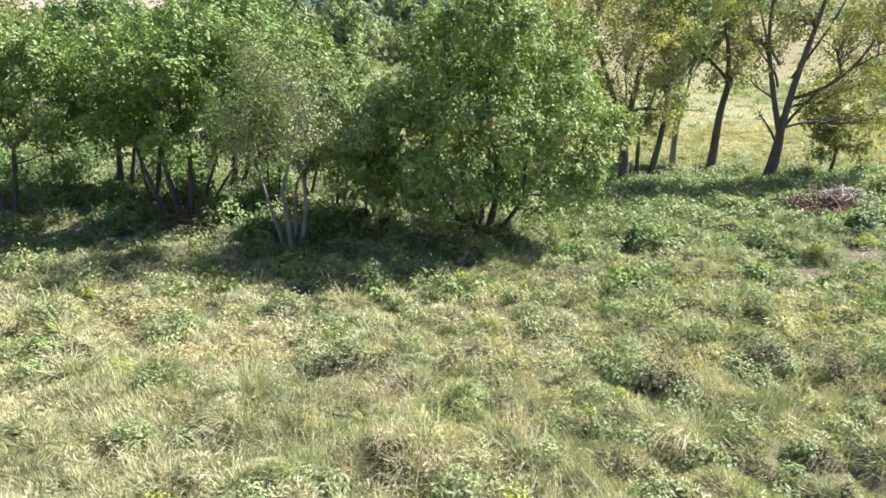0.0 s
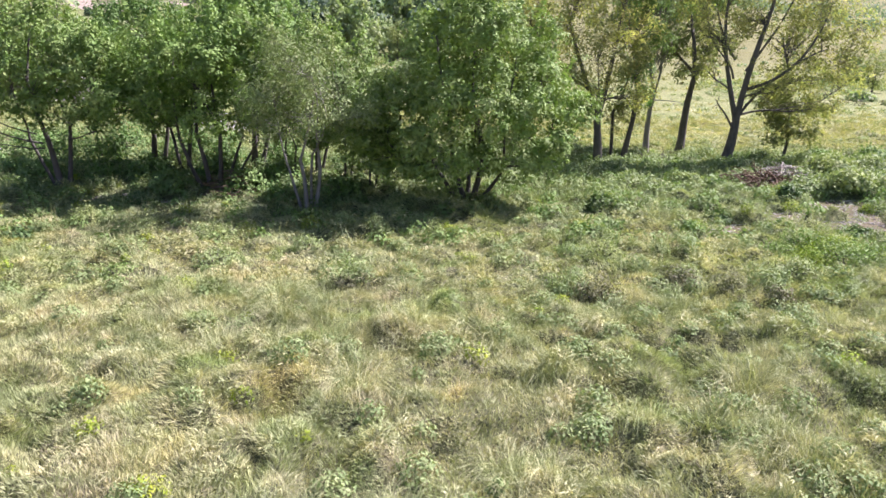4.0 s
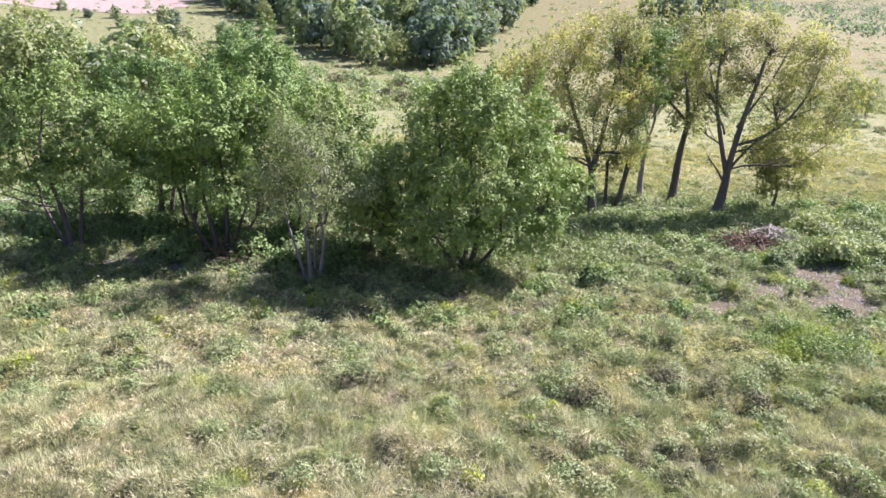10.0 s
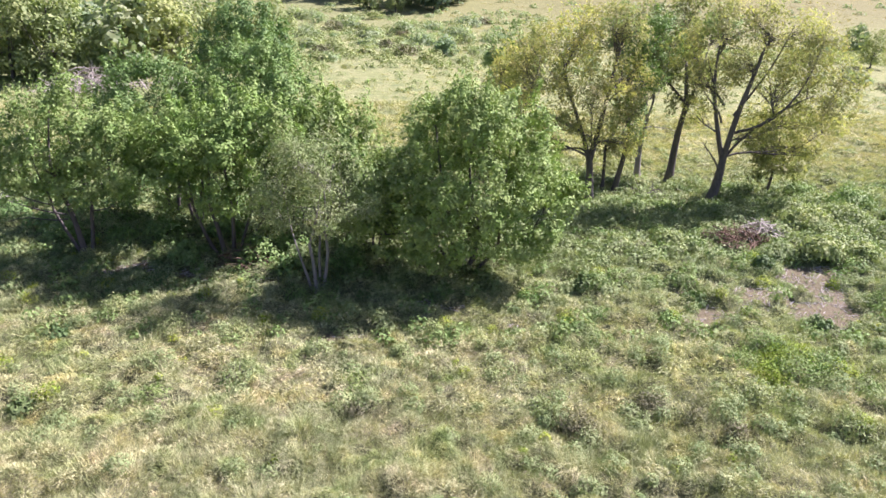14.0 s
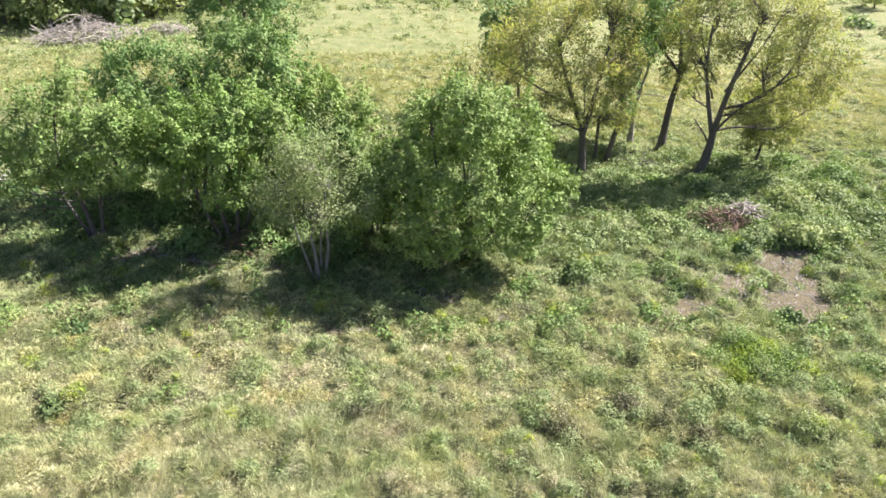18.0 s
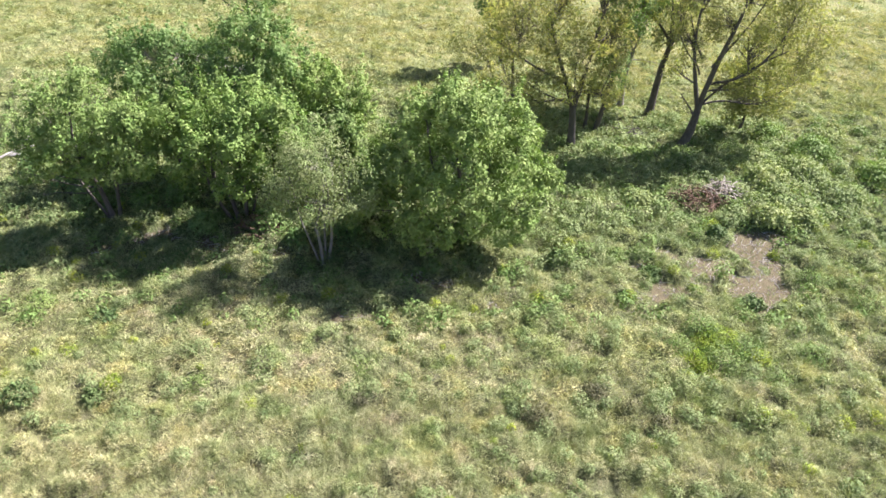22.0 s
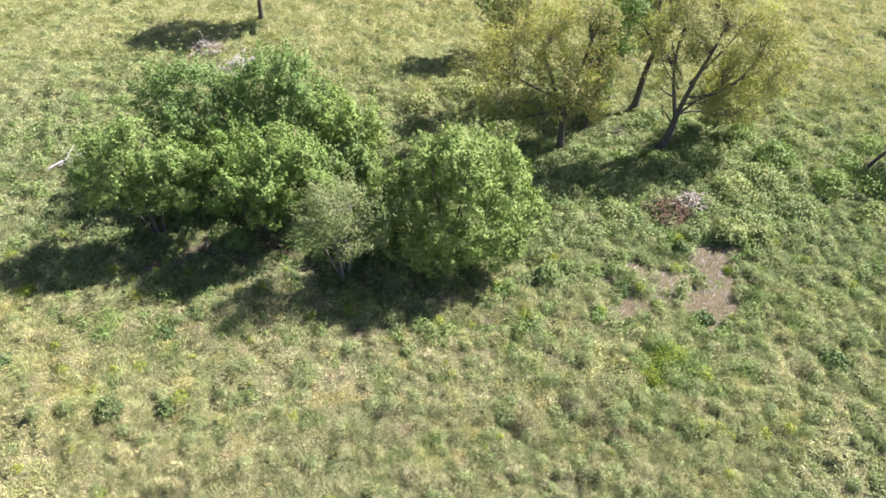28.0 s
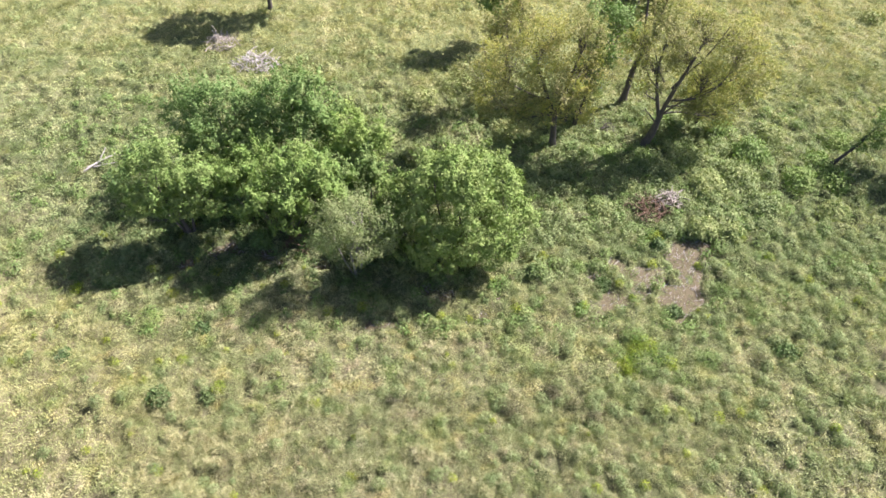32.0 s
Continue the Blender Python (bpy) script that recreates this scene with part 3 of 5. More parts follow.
# the slim grey-leaved tree
make_tree(-5.1, 22.9, "slim tree with pale grey stems and grey-green foliage", [((0, 0), (-0.2, 0, 2.2), 0.1), ((0.25, 0.1), (0.5, 0.1, 2.6), 0.09), ((-0.2, 0.1), (-0.7, 0, 2.0), 0.07), ((0.1, 0.2), (0.2, 0.5, 2.4), 0.07)],
    [(0.2, 0, 5.7, 1.5, 1.4, 1.6), (-1.1, 0, 4.8, 1.3, 1.3, 1.4), (1.4, 0, 4.8, 1.4, 1.3, 1.4), (0.2, -0.6, 4.2, 1.7, 1.3, 1.1), (1.9, 0.1, 3.9, 1.0, 1.0, 0.9), (-1.5, -0.1, 3.9, 1.0, 1.0, 0.9), (0.7, -0.8, 3.3, 1.2, 0.8, 0.7), (0.6, 0.8, 5.0, 1.6, 1.2, 1.4)],
    (M_GREY, M_PALEBARK), sprays=850, per=24, leaf=(0.11, 0.05), spread=0.3, twig_share=0.3)
# the left grove
make_tree(-16.6, 26.2, "upright green tree with bare lower twigs", [((0, 0), (-0.4, 0, 2.4), 0.16), ((0.2, 0.1), (0.6, 0.2, 2.8), 0.12), ((-0.2, 0.1), (-1.2, 0.1, 2.2), 0.09)],
    [(0.3, 0, 7.2, 1.7, 1.7, 2.0), (-1.6, 0, 6.2, 1.5, 1.6, 2.0), (1.9, 0, 5.9, 1.6, 1.6, 1.9), (-0.2, -1.0, 4.9, 2.0, 1.4, 1.7), (-2.5, -0.2, 4.2, 1.5, 1.4, 1.3), (2.3, 0, 4.0, 1.5, 1.4, 1.4), (0.8, 0.2, 8.6, 1.0, 1.0, 1.2), (-0.6, 0.3, 8.2, 0.8, 0.9, 1.2), (-2.0, 0.2, 7.4, 0.7, 0.8, 1.3), (0.4, -0.6, 3.9, 1.5, 1.1, 0.9)],
    (M_MID, M_BARK), sprays=950, per=25, twig_share=0.2, lower=1.5, dead=[((-0.6, 0, 2.0), (-3.2, -0.4, 2.9), 0.05), ((-0.5, -0.1, 1.8), (-2.9, -0.8, 1.9), 0.04), ((0.6, 0, 2.2), (2.3, -0.6, 2.6), 0.04), ((-0.8, 0, 2.4), (-3.6, -0.2, 3.8), 0.04)])
make_tree(-10.0, 26.2, "broad bright green tree with a clump of slim stems", [((0, 0), (-0.4, -0.1, 2.4), 0.13), ((0.35, 0), (0.6, 0, 2.6), 0.12), ((-0.35, 0.1), (-1.2, 0, 2.2), 0.1), ((0.6, 0.3), (1.5, 0.4, 2.3), 0.08), ((0.9, 0.2), (2.2, 0.2, 2.0), 0.07)],
    [(0.4, 0, 6.7, 2.0, 2.0, 1.9), (-1.8, 0, 5.8, 1.8, 1.8, 1.9), (2.3, 0, 5.6, 1.7, 1.8, 1.9), (0.2, -1.5, 5.0, 2.3, 1.5, 1.8), (-2.6, -0.3, 4.3, 1.5, 1.5, 1.4), (2.9, -0.2, 4.0, 1.5, 1.5, 1.5), (0.6, -1.0, 3.6, 2.0, 1.4, 1.2), (0.9, 0.3, 7.7, 1.1, 1.1, 1.1), (-1.0, 0.3, 7.0, 1.0, 1.0, 1.2), (-1.8, -0.6, 3.8, 1.3, 1.1, 0.9), (2.4, 0.9, 4.8, 1.5, 1.3, 1.5)],
    (M_BRIGHT, M_BARK), sprays=1350, per=26, lower=0.85)
make_tree(-14.6, 31.6, "dark green tree at the back of the grove", [((0, 0), (0.1, 0, 2.6), 0.17), ((0.4, 0.1), (0.9, 0.1, 2.8), 0.13)],
    [(0, 0, 7.6, 2.1, 2.0, 2.1), (-1.8, 0, 6.4, 1.7, 1.8, 1.9), (2.0, 0, 6.8, 1.7, 1.8, 1.9), (0.2, -1.0, 5.0, 2.1, 1.6, 1.6), (-0.7, 0.2, 9.0, 1.2, 1.2, 1.3), (1.2, 0.3, 8.8, 1.1, 1.1, 1.2), (-2.4, 0.2, 8.0, 1.0, 1.0, 1.3), (-1.6, -0.4, 4.4, 1.6, 1.3, 1.2), (1.8, -0.6, 4.6, 1.5, 1.3, 1.3), (-1.8, 0, 2.9, 1.4, 1.2, 1.0), (0.4, -0.2, 3.2, 1.5, 1.2, 1.0), (2.2, 0, 2.8, 1.3, 1.2, 1.0)],
    (M_DARK, M_BARK), lower=1.9, sprays=1050, per=25)
make_tree(-12.4, 30.2, "green tree with a leaning fork in the grove", [((0, 0), (0.4, 0, 2.6), 0.13), ((-0.3, 0.1), (-0.7, 0, 2.4), 0.1)],
    [(0, 0, 5.6, 1.8, 1.8, 1.9), (-1.4, 0, 4.7, 1.5, 1.4, 1.4), (1.5, 0, 4.8, 1.5, 1.4, 1.5), (0, -0.6, 3.6, 1.7, 1.2, 1.0), (-1.2, -0.2, 2.6, 1.1, 1.0, 0.8)], (M_MID, M_BARK), sprays=520, per=25)
make_tree(-9.4, 31.4, "tall deep green tree behind the grove", [((0, 0), (0.2, 0, 2.9), 0.17), ((0.3, 0.2), (1.1, 0.2, 2.9), 0.12)],
    [(0.2, 0, 8.2, 1.8, 1.8, 2.0), (-1.4, 0, 7.2, 1.6, 1.7, 1.9), (1.7, 0, 7.0, 1.6, 1.7, 1.8), (0.2, -0.8, 5.6, 2.0, 1.6, 1.6), (0.4, 0, 9.7, 1.0, 1.0, 1.1), (-1.0, 0.2, 9.0, 0.9, 0.9, 1.2), (1.6, 0.2, 8.6, 0.9, 0.9, 1.2), (-1.6, -0.2, 4.8, 1.4, 1.3, 1.3), (1.9, -0.2, 5.0, 1.4, 1.3, 1.3)],
    (M_DARK, M_BARK), lower=1.2, sprays=950, per=25)
make_tree(-6.0, 30.6, "small green tree at the grove's edge", [((0, 0), (0.1, 0, 2.2), 0.1), ((0.2, 0.1), (0.8, 0, 2.3), 0.08)],
    [(0.3, 0, 5.7, 1.5, 1.5, 1.6), (1.6, 0, 5.4, 1.2, 1.2, 1.4), (-1.0, 0, 4.8, 1.3, 1.3, 1.4), (0.4, -0.4, 3.7, 1.6, 1.3, 1.2), (2.2, 0.1, 4.2, 0.9, 1.0, 1.1), (0.2, -0.3, 2.6, 1.5, 1.2, 0.9), (1.5, -0.2, 3.0, 1.2, 1.1, 1.0), (-1.2, -0.2, 3.2, 1.1, 1.1, 1.0)],
    (M_BRIGHT, M_BARK), sprays=760, per=25)
make_tree(-3.0, 27.0, "low leafy sapling beside the round tree", [((0, 0), (0.1, 0, 1.2), 0.06), ((0.2, 0.1), (0.5, 0, 1.2), 0.05)],
    [(-0.3, 0, 1.9, 1.1, 1.1, 0.7), (0.4, 0.2, 1.3, 1.0, 1.0, 0.6)], (M_BRIGHT, M_BARK), sprays=300, per=26)
make_tree(-7.0, 27.6, "slender green sapling in the middle of the grove", [((0, 0), (0.1, 0, 1.8), 0.07), ((0.2, 0.1), (0.6, 0, 1.9), 0.06)],
    [(0, 0, 4.6, 1.4, 1.3, 1.7), (0.6, 0.2, 3.0, 1.3, 1.1, 1.1), (-0.8, -0.1, 3.2, 1.1, 1.0, 1.1)], (M_MID, M_BARK), sprays=360, per=25)
make_tree(-4.4, 28.8, "young green tree filling the grove's gap", [((0, 0), (0.1, 0, 1.4), 0.07), ((0.2, 0.1), (0.5, 0, 1.4), 0.05)],
    [(-0.5, 0, 3.6, 1.1, 1.2, 1.3), (0.3, 0.1, 2.2, 1.0, 1.0, 0.9), (-1.0, 0, 2.6, 1.1, 1.1, 1.0)], (M_MID, M_BARK), sprays=360, per=34)
# the right grove, thinning and yellow
make_tree(9.2, 35.5, "tall thinning tree with yellow and grey-green leaves", [((0, 0), (-0.25, 0, 3.0), 0.29)],
    [(-1.6, 0, 9.4, 1.8, 1.8, 1.8), (0.6, 0, 10.0, 1.8, 1.8, 1.7), (-3.6, 0, 7.8, 1.6, 1.7, 1.6), (1.4, -0.3, 7.6, 1.6, 1.7, 1.6), (-0.6, -0.8, 6.4, 2.0, 1.6, 1.5), (-5.0, 0, 6.3, 1.3, 1.4, 1.3), (2.0, 0, 5.6, 1.2, 1.2, 1.1), (-2.6, -0.6, 5.2, 1.5, 1.3, 1.1), (-5.6, 0.2, 8.4, 1.4, 1.5, 1.3), (-6.6, 0.3, 6.7, 1.1, 1.3, 1.2), (-2.2, 0, 8.0, 1.5, 1.5, 1.5), (-1.0, 0.2, 10.6, 1.2, 1.3, 1.1), (-4.4, -0.6, 4.4, 1.4, 1.3, 0.9), (-3.0, -1.0, 3.5, 1.2, 1.1, 0.7), (-0.6, -1.2, 4.6, 1.4, 1.1, 0.9), (1.5, -0.8, 4.0, 1.1, 1.1, 0.8), (-5.6, 0.4, 4.9, 1.0, 1.1, 0.8)],
    (M_YELLOW, M_GREYBARK), second=M_DULL, sprays=3100, per=8, leaf=(0.135, 0.078), spread=0.23, twig_share=0.22, shoots=0.35, leaders=[((-0.25, 0, 2.7), (-2.2, 0, 8.6), 0.16), ((-0.2, 0, 2.7), (1.0, -0.1, 9.4), 0.18), ((-0.9, 0, 4.4), (-5.6, 0.1, 7.2), 0.09), ((-0.4, -0.1, 3.0), (-3.6, -0.6, 5.0), 0.07)], dead=[((-0.6, 0, 4.0), (-3.0, -0.2, 5.0), 0.05), ((0.6, 0, 6.2), (2.6, -0.2, 8.4), 0.04), ((-1.4, 0, 6.4), (-4.2, -0.2, 9.4), 0.04)])
make_tree(5.9, 41.5, "slim thin-leaved tree behind the yellowing crown", [((0, 0), (-0.3, -0.2, 3.6), 0.13)],
    [(-0.4, -0.6, 7.0, 1.4, 1.4, 1.5), (-1.2, -0.4, 5.4, 1.2, 1.2, 1.1), (0.6, -0.4, 8.2, 1.2, 1.2, 1.2), (0.7, -0.6, 5.6, 1.1, 1.1, 1.1)], (M_DULL, M_GREYBARK), sprays=300, per=11, leaf=(0.19, 0.11), spread=0.27, twig_share=0.6)
make_tree(5.5, 48.8, "dark green tree standing behind the yellowing crown", [((0, 0), (0.1, 0, 2.4), 0.16)],
    [(0, 0, 7.3, 1.5, 1.5, 1.4), (-1.1, 0, 6.0, 1.4, 1.4, 1.4), (1.2, 0, 6.0, 1.4, 1.4, 1.4), (0, -0.6, 4.6, 1.6, 1.3, 1.3), (0.2, 0, 3.2, 1.2, 1.2, 1.0)], (M_MID, M_BARK), sprays=420, per=20, leaf=(0.2, 0.12), spread=0.28)
make_tree(11.2, 38.0, "dark vine-covered tree with a thick trunk", [((0, 0), (0.6, 0, 3.6), 0.2), ((-0.7, 0.3), (-0.7, 0.2, 3.0), 0.13)],
    [(0.7, 0, 5.0, 1.1, 1.1, 1.7), (0.3, 0, 3.0, 0.7, 0.7, 1.5), (1.3, 0, 8.2, 1.5, 1.5, 1.8), (-0.7, 0.2, 2.4, 0.6, 0.6, 1.3), (0.2, 0.2, 6.8, 1.3, 1.2, 1.3), (0.4, 0, 9.8, 1.4, 1.4, 1.2), (2.2, 0, 9.8, 1.4, 1.4, 1.2)], (M_DARK, M_BARK), second=M_DULL, sprays=620, per=20, twig_share=0.4)
make_tree(13.9, 42.6, "slim grey tree with half-bare twiggy branches", [((0, 0), (0.2, -0.2, 4.2), 0.22)],
    [(0.4, 0, 9.4, 1.6, 1.6, 2.0), (-0.4, 0, 7.4, 1.6, 1.6, 1.6), (1.2, 0.2, 10.8, 1.3, 1.2, 1.2), (0.8, 0.4, 8.0, 1.4, 1.4, 1.4), (-1.4, 0, 9.2, 1.3, 1.3, 1.5)], (M_GREY, M_PALEBARK), sprays=520, per=8, leaf=(0.17, 0.09), twig_share=1.0, dead=[((0.2, -0.2, 3.6), (2.4, -0.5, 3.3), 0.04), ((0.2, 0, 5.0), (-1.8, -0.3, 8.6), 0.06), ((0.3, 0, 5.4), (1.6, -0.4, 9.6), 0.06), ((0.2, 0, 6.0), (-0.6, -0.6, 10.6), 0.05)])
make_tree(15.6, 41.0, "dark-trunked tree leaning a little with a high green crown", [((0, 0), (0.5, 0, 4.9), 0.28)],
    [(0.6, 2.6, 10.3, 2, 2, 1.7), (-1.8, 3, 9.3, 2, 2, 1.7), (2.6, 2.8, 9.1, 1.9, 1.9, 1.7), (-0.8, 2.41, 7.3, 1.6, 1.6, 1.5), (1.6, 2.08, 7.1, 1.7, 1.7, 1.5), (0.6, 0.64, 5.5, 1.2, 1.2, 1), (-3.6, 3.2, 9.7, 1.6, 1.6, 1.4), (-5, 3.5, 9.1, 1.2, 1.3, 1.1)], (M_DULL, M_BARK), second=M_MID, sprays=800, per=20, leaf=(0.19, 0.11), spread=0.28, twig_share=0.3, leaders=[((0.5, 0, 4.6), (0.6, 2.2, 9.6), 0.15), ((0.55, 0, 4.8), (2.2, 2.2, 8.2), 0.1), ((0.5, 0.2, 5.2), (-1.6, 2.4, 8.4), 0.1)])
make_tree(16.4, 35.8, "spreading forked tree with thin yellowing leaves", [((0, 0), (0.55, 0, 3.0), 0.34)],
    [(-0.4, 0, 10.0, 1.9, 2.0, 1.8), (2.2, 0, 10.0, 1.9, 2.0, 1.7), (4.6, 0, 8.8, 1.9, 1.9, 1.8), (-0.9, 0, 7.4, 1.4, 1.6, 1.5), (2.4, -0.6, 7.2, 2.1, 1.8, 1.6), (5.8, 0, 6.6, 1.6, 1.7, 1.5), (3.8, -0.3, 5.2, 1.7, 1.6, 1.1), (6.4, 0, 4.8, 1.2, 1.3, 1.0), (1.0, 0.4, 11.2, 1.4, 1.4, 1.0), (2.2, -0.6, 4.4, 1.1, 1.1, 0.8), (1.4, 0, 8.6, 1.6, 1.6, 1.4), (3.8, 0, 10.4, 1.4, 1.5, 1.1), (6.6, 0, 8.0, 1.1, 1.3, 1.1), (4.6, -0.4, 3.5, 1.3, 1.2, 0.8), (-1.4, -0.3, 5.6, 0.9, 1.0, 0.9), (6.3, 0.2, 6.2, 1.3, 1.3, 1.1), (6.4, 0, 7.2, 1.0, 1.1, 0.9), (-1.9, 0.4, 9.0, 1.3, 1.4, 1.3), (5.2, 0.3, 9.8, 1.2, 1.3, 1.0)],
    (M_YELLOW, M_GREYBARK), second=M_DULL, sprays=3500, per=8, leaf=(0.135, 0.078), spread=0.23, twig_share=0.22, shoots=0.35, leaders=[((0.5, 0, 2.7), (-0.6, 0, 9.6), 0.16), ((0.52, 0, 2.7), (1.9, -0.2, 10.0), 0.19), ((0.9, -0.05, 4.4), (5.0, 0, 9.0), 0.1), ((0.6, 0, 2.9), (5.0, -0.3, 6.6), 0.085), ((0.75, 0, 5.4), (3.4, 0.2, 10.4), 0.08), ((0.1, 0, 5.0), (-1.6, -0.2, 7.4), 0.07), ((0.1, 0, 6.0), (-1.2, 0, 8.6), 0.08)], dead=[((0.5, 0, 1.9), (-0.9, -0.3, 3.9), 0.08)])
make_tree(21.0, 38.0, "small drooping tree under the spreading crown", [((0, 0), (0.1, 0, 1.7), 0.13)],
    [(0.2, 0, 3.9, 1.5, 1.5, 1.2), (-1.1, 0, 3.0, 1.1, 1.1, 1.0), (1.2, 0, 2.9, 1.1, 1.1, 1.0), (-0.6, -0.5, 2.0, 1.1, 1.0, 0.8), (0.7, -0.4, 1.7, 1.0, 0.9, 0.7), (-1.4, -0.2, 4.4, 1.0, 1.0, 0.9)], (M_DULL, M_BARK), second=M_YELLOW, sprays=420, per=18, leaf=(0.18, 0.1), spread=0.26)
# single trees
make_tree(-15.05, 53.0, "lone dark green tree in the open meadow", [((0, 0), (0.1, 0, 2.2), 0.24)],
    [(0, 0, 6.6, 2.8, 2.8, 2.5), (-2.5, 0, 5.2, 2.0, 2.0, 2.0), (2.3, 0, 5.4, 2.0, 2.0, 2.0), (0, 0, 9.0, 1.8, 1.8, 1.7), (0.6, -0.8, 4.0, 1.9, 1.5, 1.2), (-1.6, -0.3, 7.6, 1.6, 1.6, 1.7), (1.8, 0.2, 7.8, 1.5, 1.5, 1.6), (-1.8, -0.4, 3.4, 1.3, 1.2, 0.9), (3.0, 0, 3.8, 1.0, 1.0, 0.9)], (M_DARK, M_BARK), sprays=640, per=30, leaf=(0.18, 0.12), spread=0.28, group="lone trees")
# lobes past x 5 lie mostly out of view, added to cast shade nearby
make_tree(30.4, 33.6, "leaning half-bare tree at the pasture's edge", [((0, 0), (1.6, 0.2, 2.8), 0.14)],
    [(1.0, 0.0, 1.5, 0.7, 0.7, 0.6), (1.9, 0.1, 2.6, 0.8, 0.8, 0.7), (2.4, 0.2, 3.8, 1.0, 1.1, 0.9), (3.6, 0.3, 4.4, 1.3, 1.3, 1.0), (5.6, 0, 4.8, 2.1, 2.2, 1.6), (6.6, -0.8, 3.6, 1.8, 1.9, 1.4), (5.4, -1.6, 3.0, 1.4, 1.4, 1.2)], (M_MID, M_BARK), sprays=520, per=30, twig_share=0.5, group="lone trees", dead=[((1.2, 0.2, 2.2), (2.2, 0, 4.6), 0.06)])

make_tree(-103.0, 178.0, "slender nearly bare tree beside the ploughed hillside", [((0, 0), (0.1, 0, 5.0), 0.2)],
    [(0.2, 0, 8.6, 1.9, 1.9, 1.6), (-1.2, 0, 7.4, 1.5, 1.5, 1.2), (1.4, 0, 7.6, 1.5, 1.5, 1.2)], (M_DULL, M_GREYBARK), sprays=160, per=5, leaf=(0.4, 0.24), spread=0.35, twig_share=0.9, group="lone trees")


# ---- woods, far trees and hillside ----
def proto_tree(mat, tall, wide, low, n_sprays, leaf, label, spread=0.45, per=7):
    lobes = [(0, 0, tall * 0.72, wide * 0.6, wide * 0.6, tall * 0.26)]
    for i in range(5):
        a = i / 5 * 6.283 + rng.random()
        lobes.append((wide * 0.55 * math.cos(a), wide * 0.55 * math.sin(a), tall * rng.uniform(0.42, 0.62), wide * 0.48, wide * 0.48, tall * 0.22))
        b = a + 0.6
        lobes.append((wide * 0.5 * math.cos(b), wide * 0.5 * math.sin(b), tall * 0.24, wide * 0.42, wide * 0.42, tall * 0.16))
    return make_tree(0, -300, label, [((0, 0), (0, 0, tall * low), tall * 0.025)], lobes, (mat, M_BARK), sprays=n_sprays, per=per, leaf=leaf, spread=spread, twig_share=0.01, sides=6, shoots=0.1, lower=0.0, group="trees of the distant woodland")


def plant(proto, x, y, s, tall=1.0):
    m = pose(x, y, float(height(x, y)) - 0.1, 0, 0, rng.uniform(0, 360)) @ Matrix.Diagonal((s, s, s * tall, 1))
    return copy_thing(proto, m)


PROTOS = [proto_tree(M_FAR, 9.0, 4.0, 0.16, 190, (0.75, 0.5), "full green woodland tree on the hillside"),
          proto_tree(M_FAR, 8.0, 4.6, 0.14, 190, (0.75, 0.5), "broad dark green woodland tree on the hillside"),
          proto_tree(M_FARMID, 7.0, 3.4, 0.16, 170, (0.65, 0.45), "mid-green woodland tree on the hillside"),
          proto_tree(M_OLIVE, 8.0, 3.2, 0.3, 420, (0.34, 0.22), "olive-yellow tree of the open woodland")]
place = np.random.default_rng(21)


def scatter(n, inside, apart):
    """Places of a random wood, no two closer than that."""
    got = []
    for _ in range(40000):
        if len(got) >= n:
            break
        x, y = place.uniform(-260, 420), place.uniform(100, 620)
        if inside(x, y) and all((x - a) ** 2 + (y - b) ** 2 > apart * apart for a, b in got):
            got.append((x, y))
    return got


def main_wood(x, y):
    """The wood on the slope, its near edge a wedge that points at the grove."""
    front = 160 + 1.7 * max(0.0, -x - 14) + 3.2 * max(0.0, x + 3)
    return front < y < 300 and -130 < x < 62 and x < 20 + 0.22 * (y - 220) and x > -0.325 * y


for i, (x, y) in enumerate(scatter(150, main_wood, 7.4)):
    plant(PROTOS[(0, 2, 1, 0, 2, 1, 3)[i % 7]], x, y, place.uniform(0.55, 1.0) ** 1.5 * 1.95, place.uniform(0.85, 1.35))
for x, y, s, k in [(78, 246, 1.5, 1), (82, 250, 1.1, 0), (72, 258, 1.0, 2), (96, 262, 1.3, 1), (130, 330, 1.0, 2), (64, 108, 0.55, 2), (57, 91, 0.62, 3), (-104, 233, 0.55, 2), (-86, 226, 0.8, 2), (-84, 229, 0.55, 0), (-126, 243, 0.5, 2), (-112, 231, 0.4, 0), (-95, 215, 0.5, 2), (-76, 205, 0.7, 0), (-60, 200, 0.8, 2)]:
    plant(PROTOS[k], x, y, s)
# open trees behind the big brush pile
for x, y, s, k in [(-47.5, 75.5, 1.35, 3), (-45, 79, 1.2, 2), (-42.2, 75, 1.4, 3), (-36, 78.5, 1.3, 2), (-32.4, 80.4, 1.25, 3), (-31.8, 86, 1.2, 3), (-52, 83, 1.3, 3), (-26, 88, 1.05, 3), (-22, 92, 0.95, 3), (-40, 90, 1.3, 2), (-58, 78, 1.3, 3), (-36, 85, 1.2, 3), (-28.5, 93, 1.1, 2), (-46, 86, 1.3, 2), (-55, 90, 1.3, 3), (-63, 86, 1.2, 2)]:
    plant(PROTOS[k], x, y, s)
for p in PROTOS:
    p.location = (place.uniform(-60, 0), place.uniform(240, 300), 0)
    p.location.z = float(height(p.location.x, p.location.y)) - 0.1

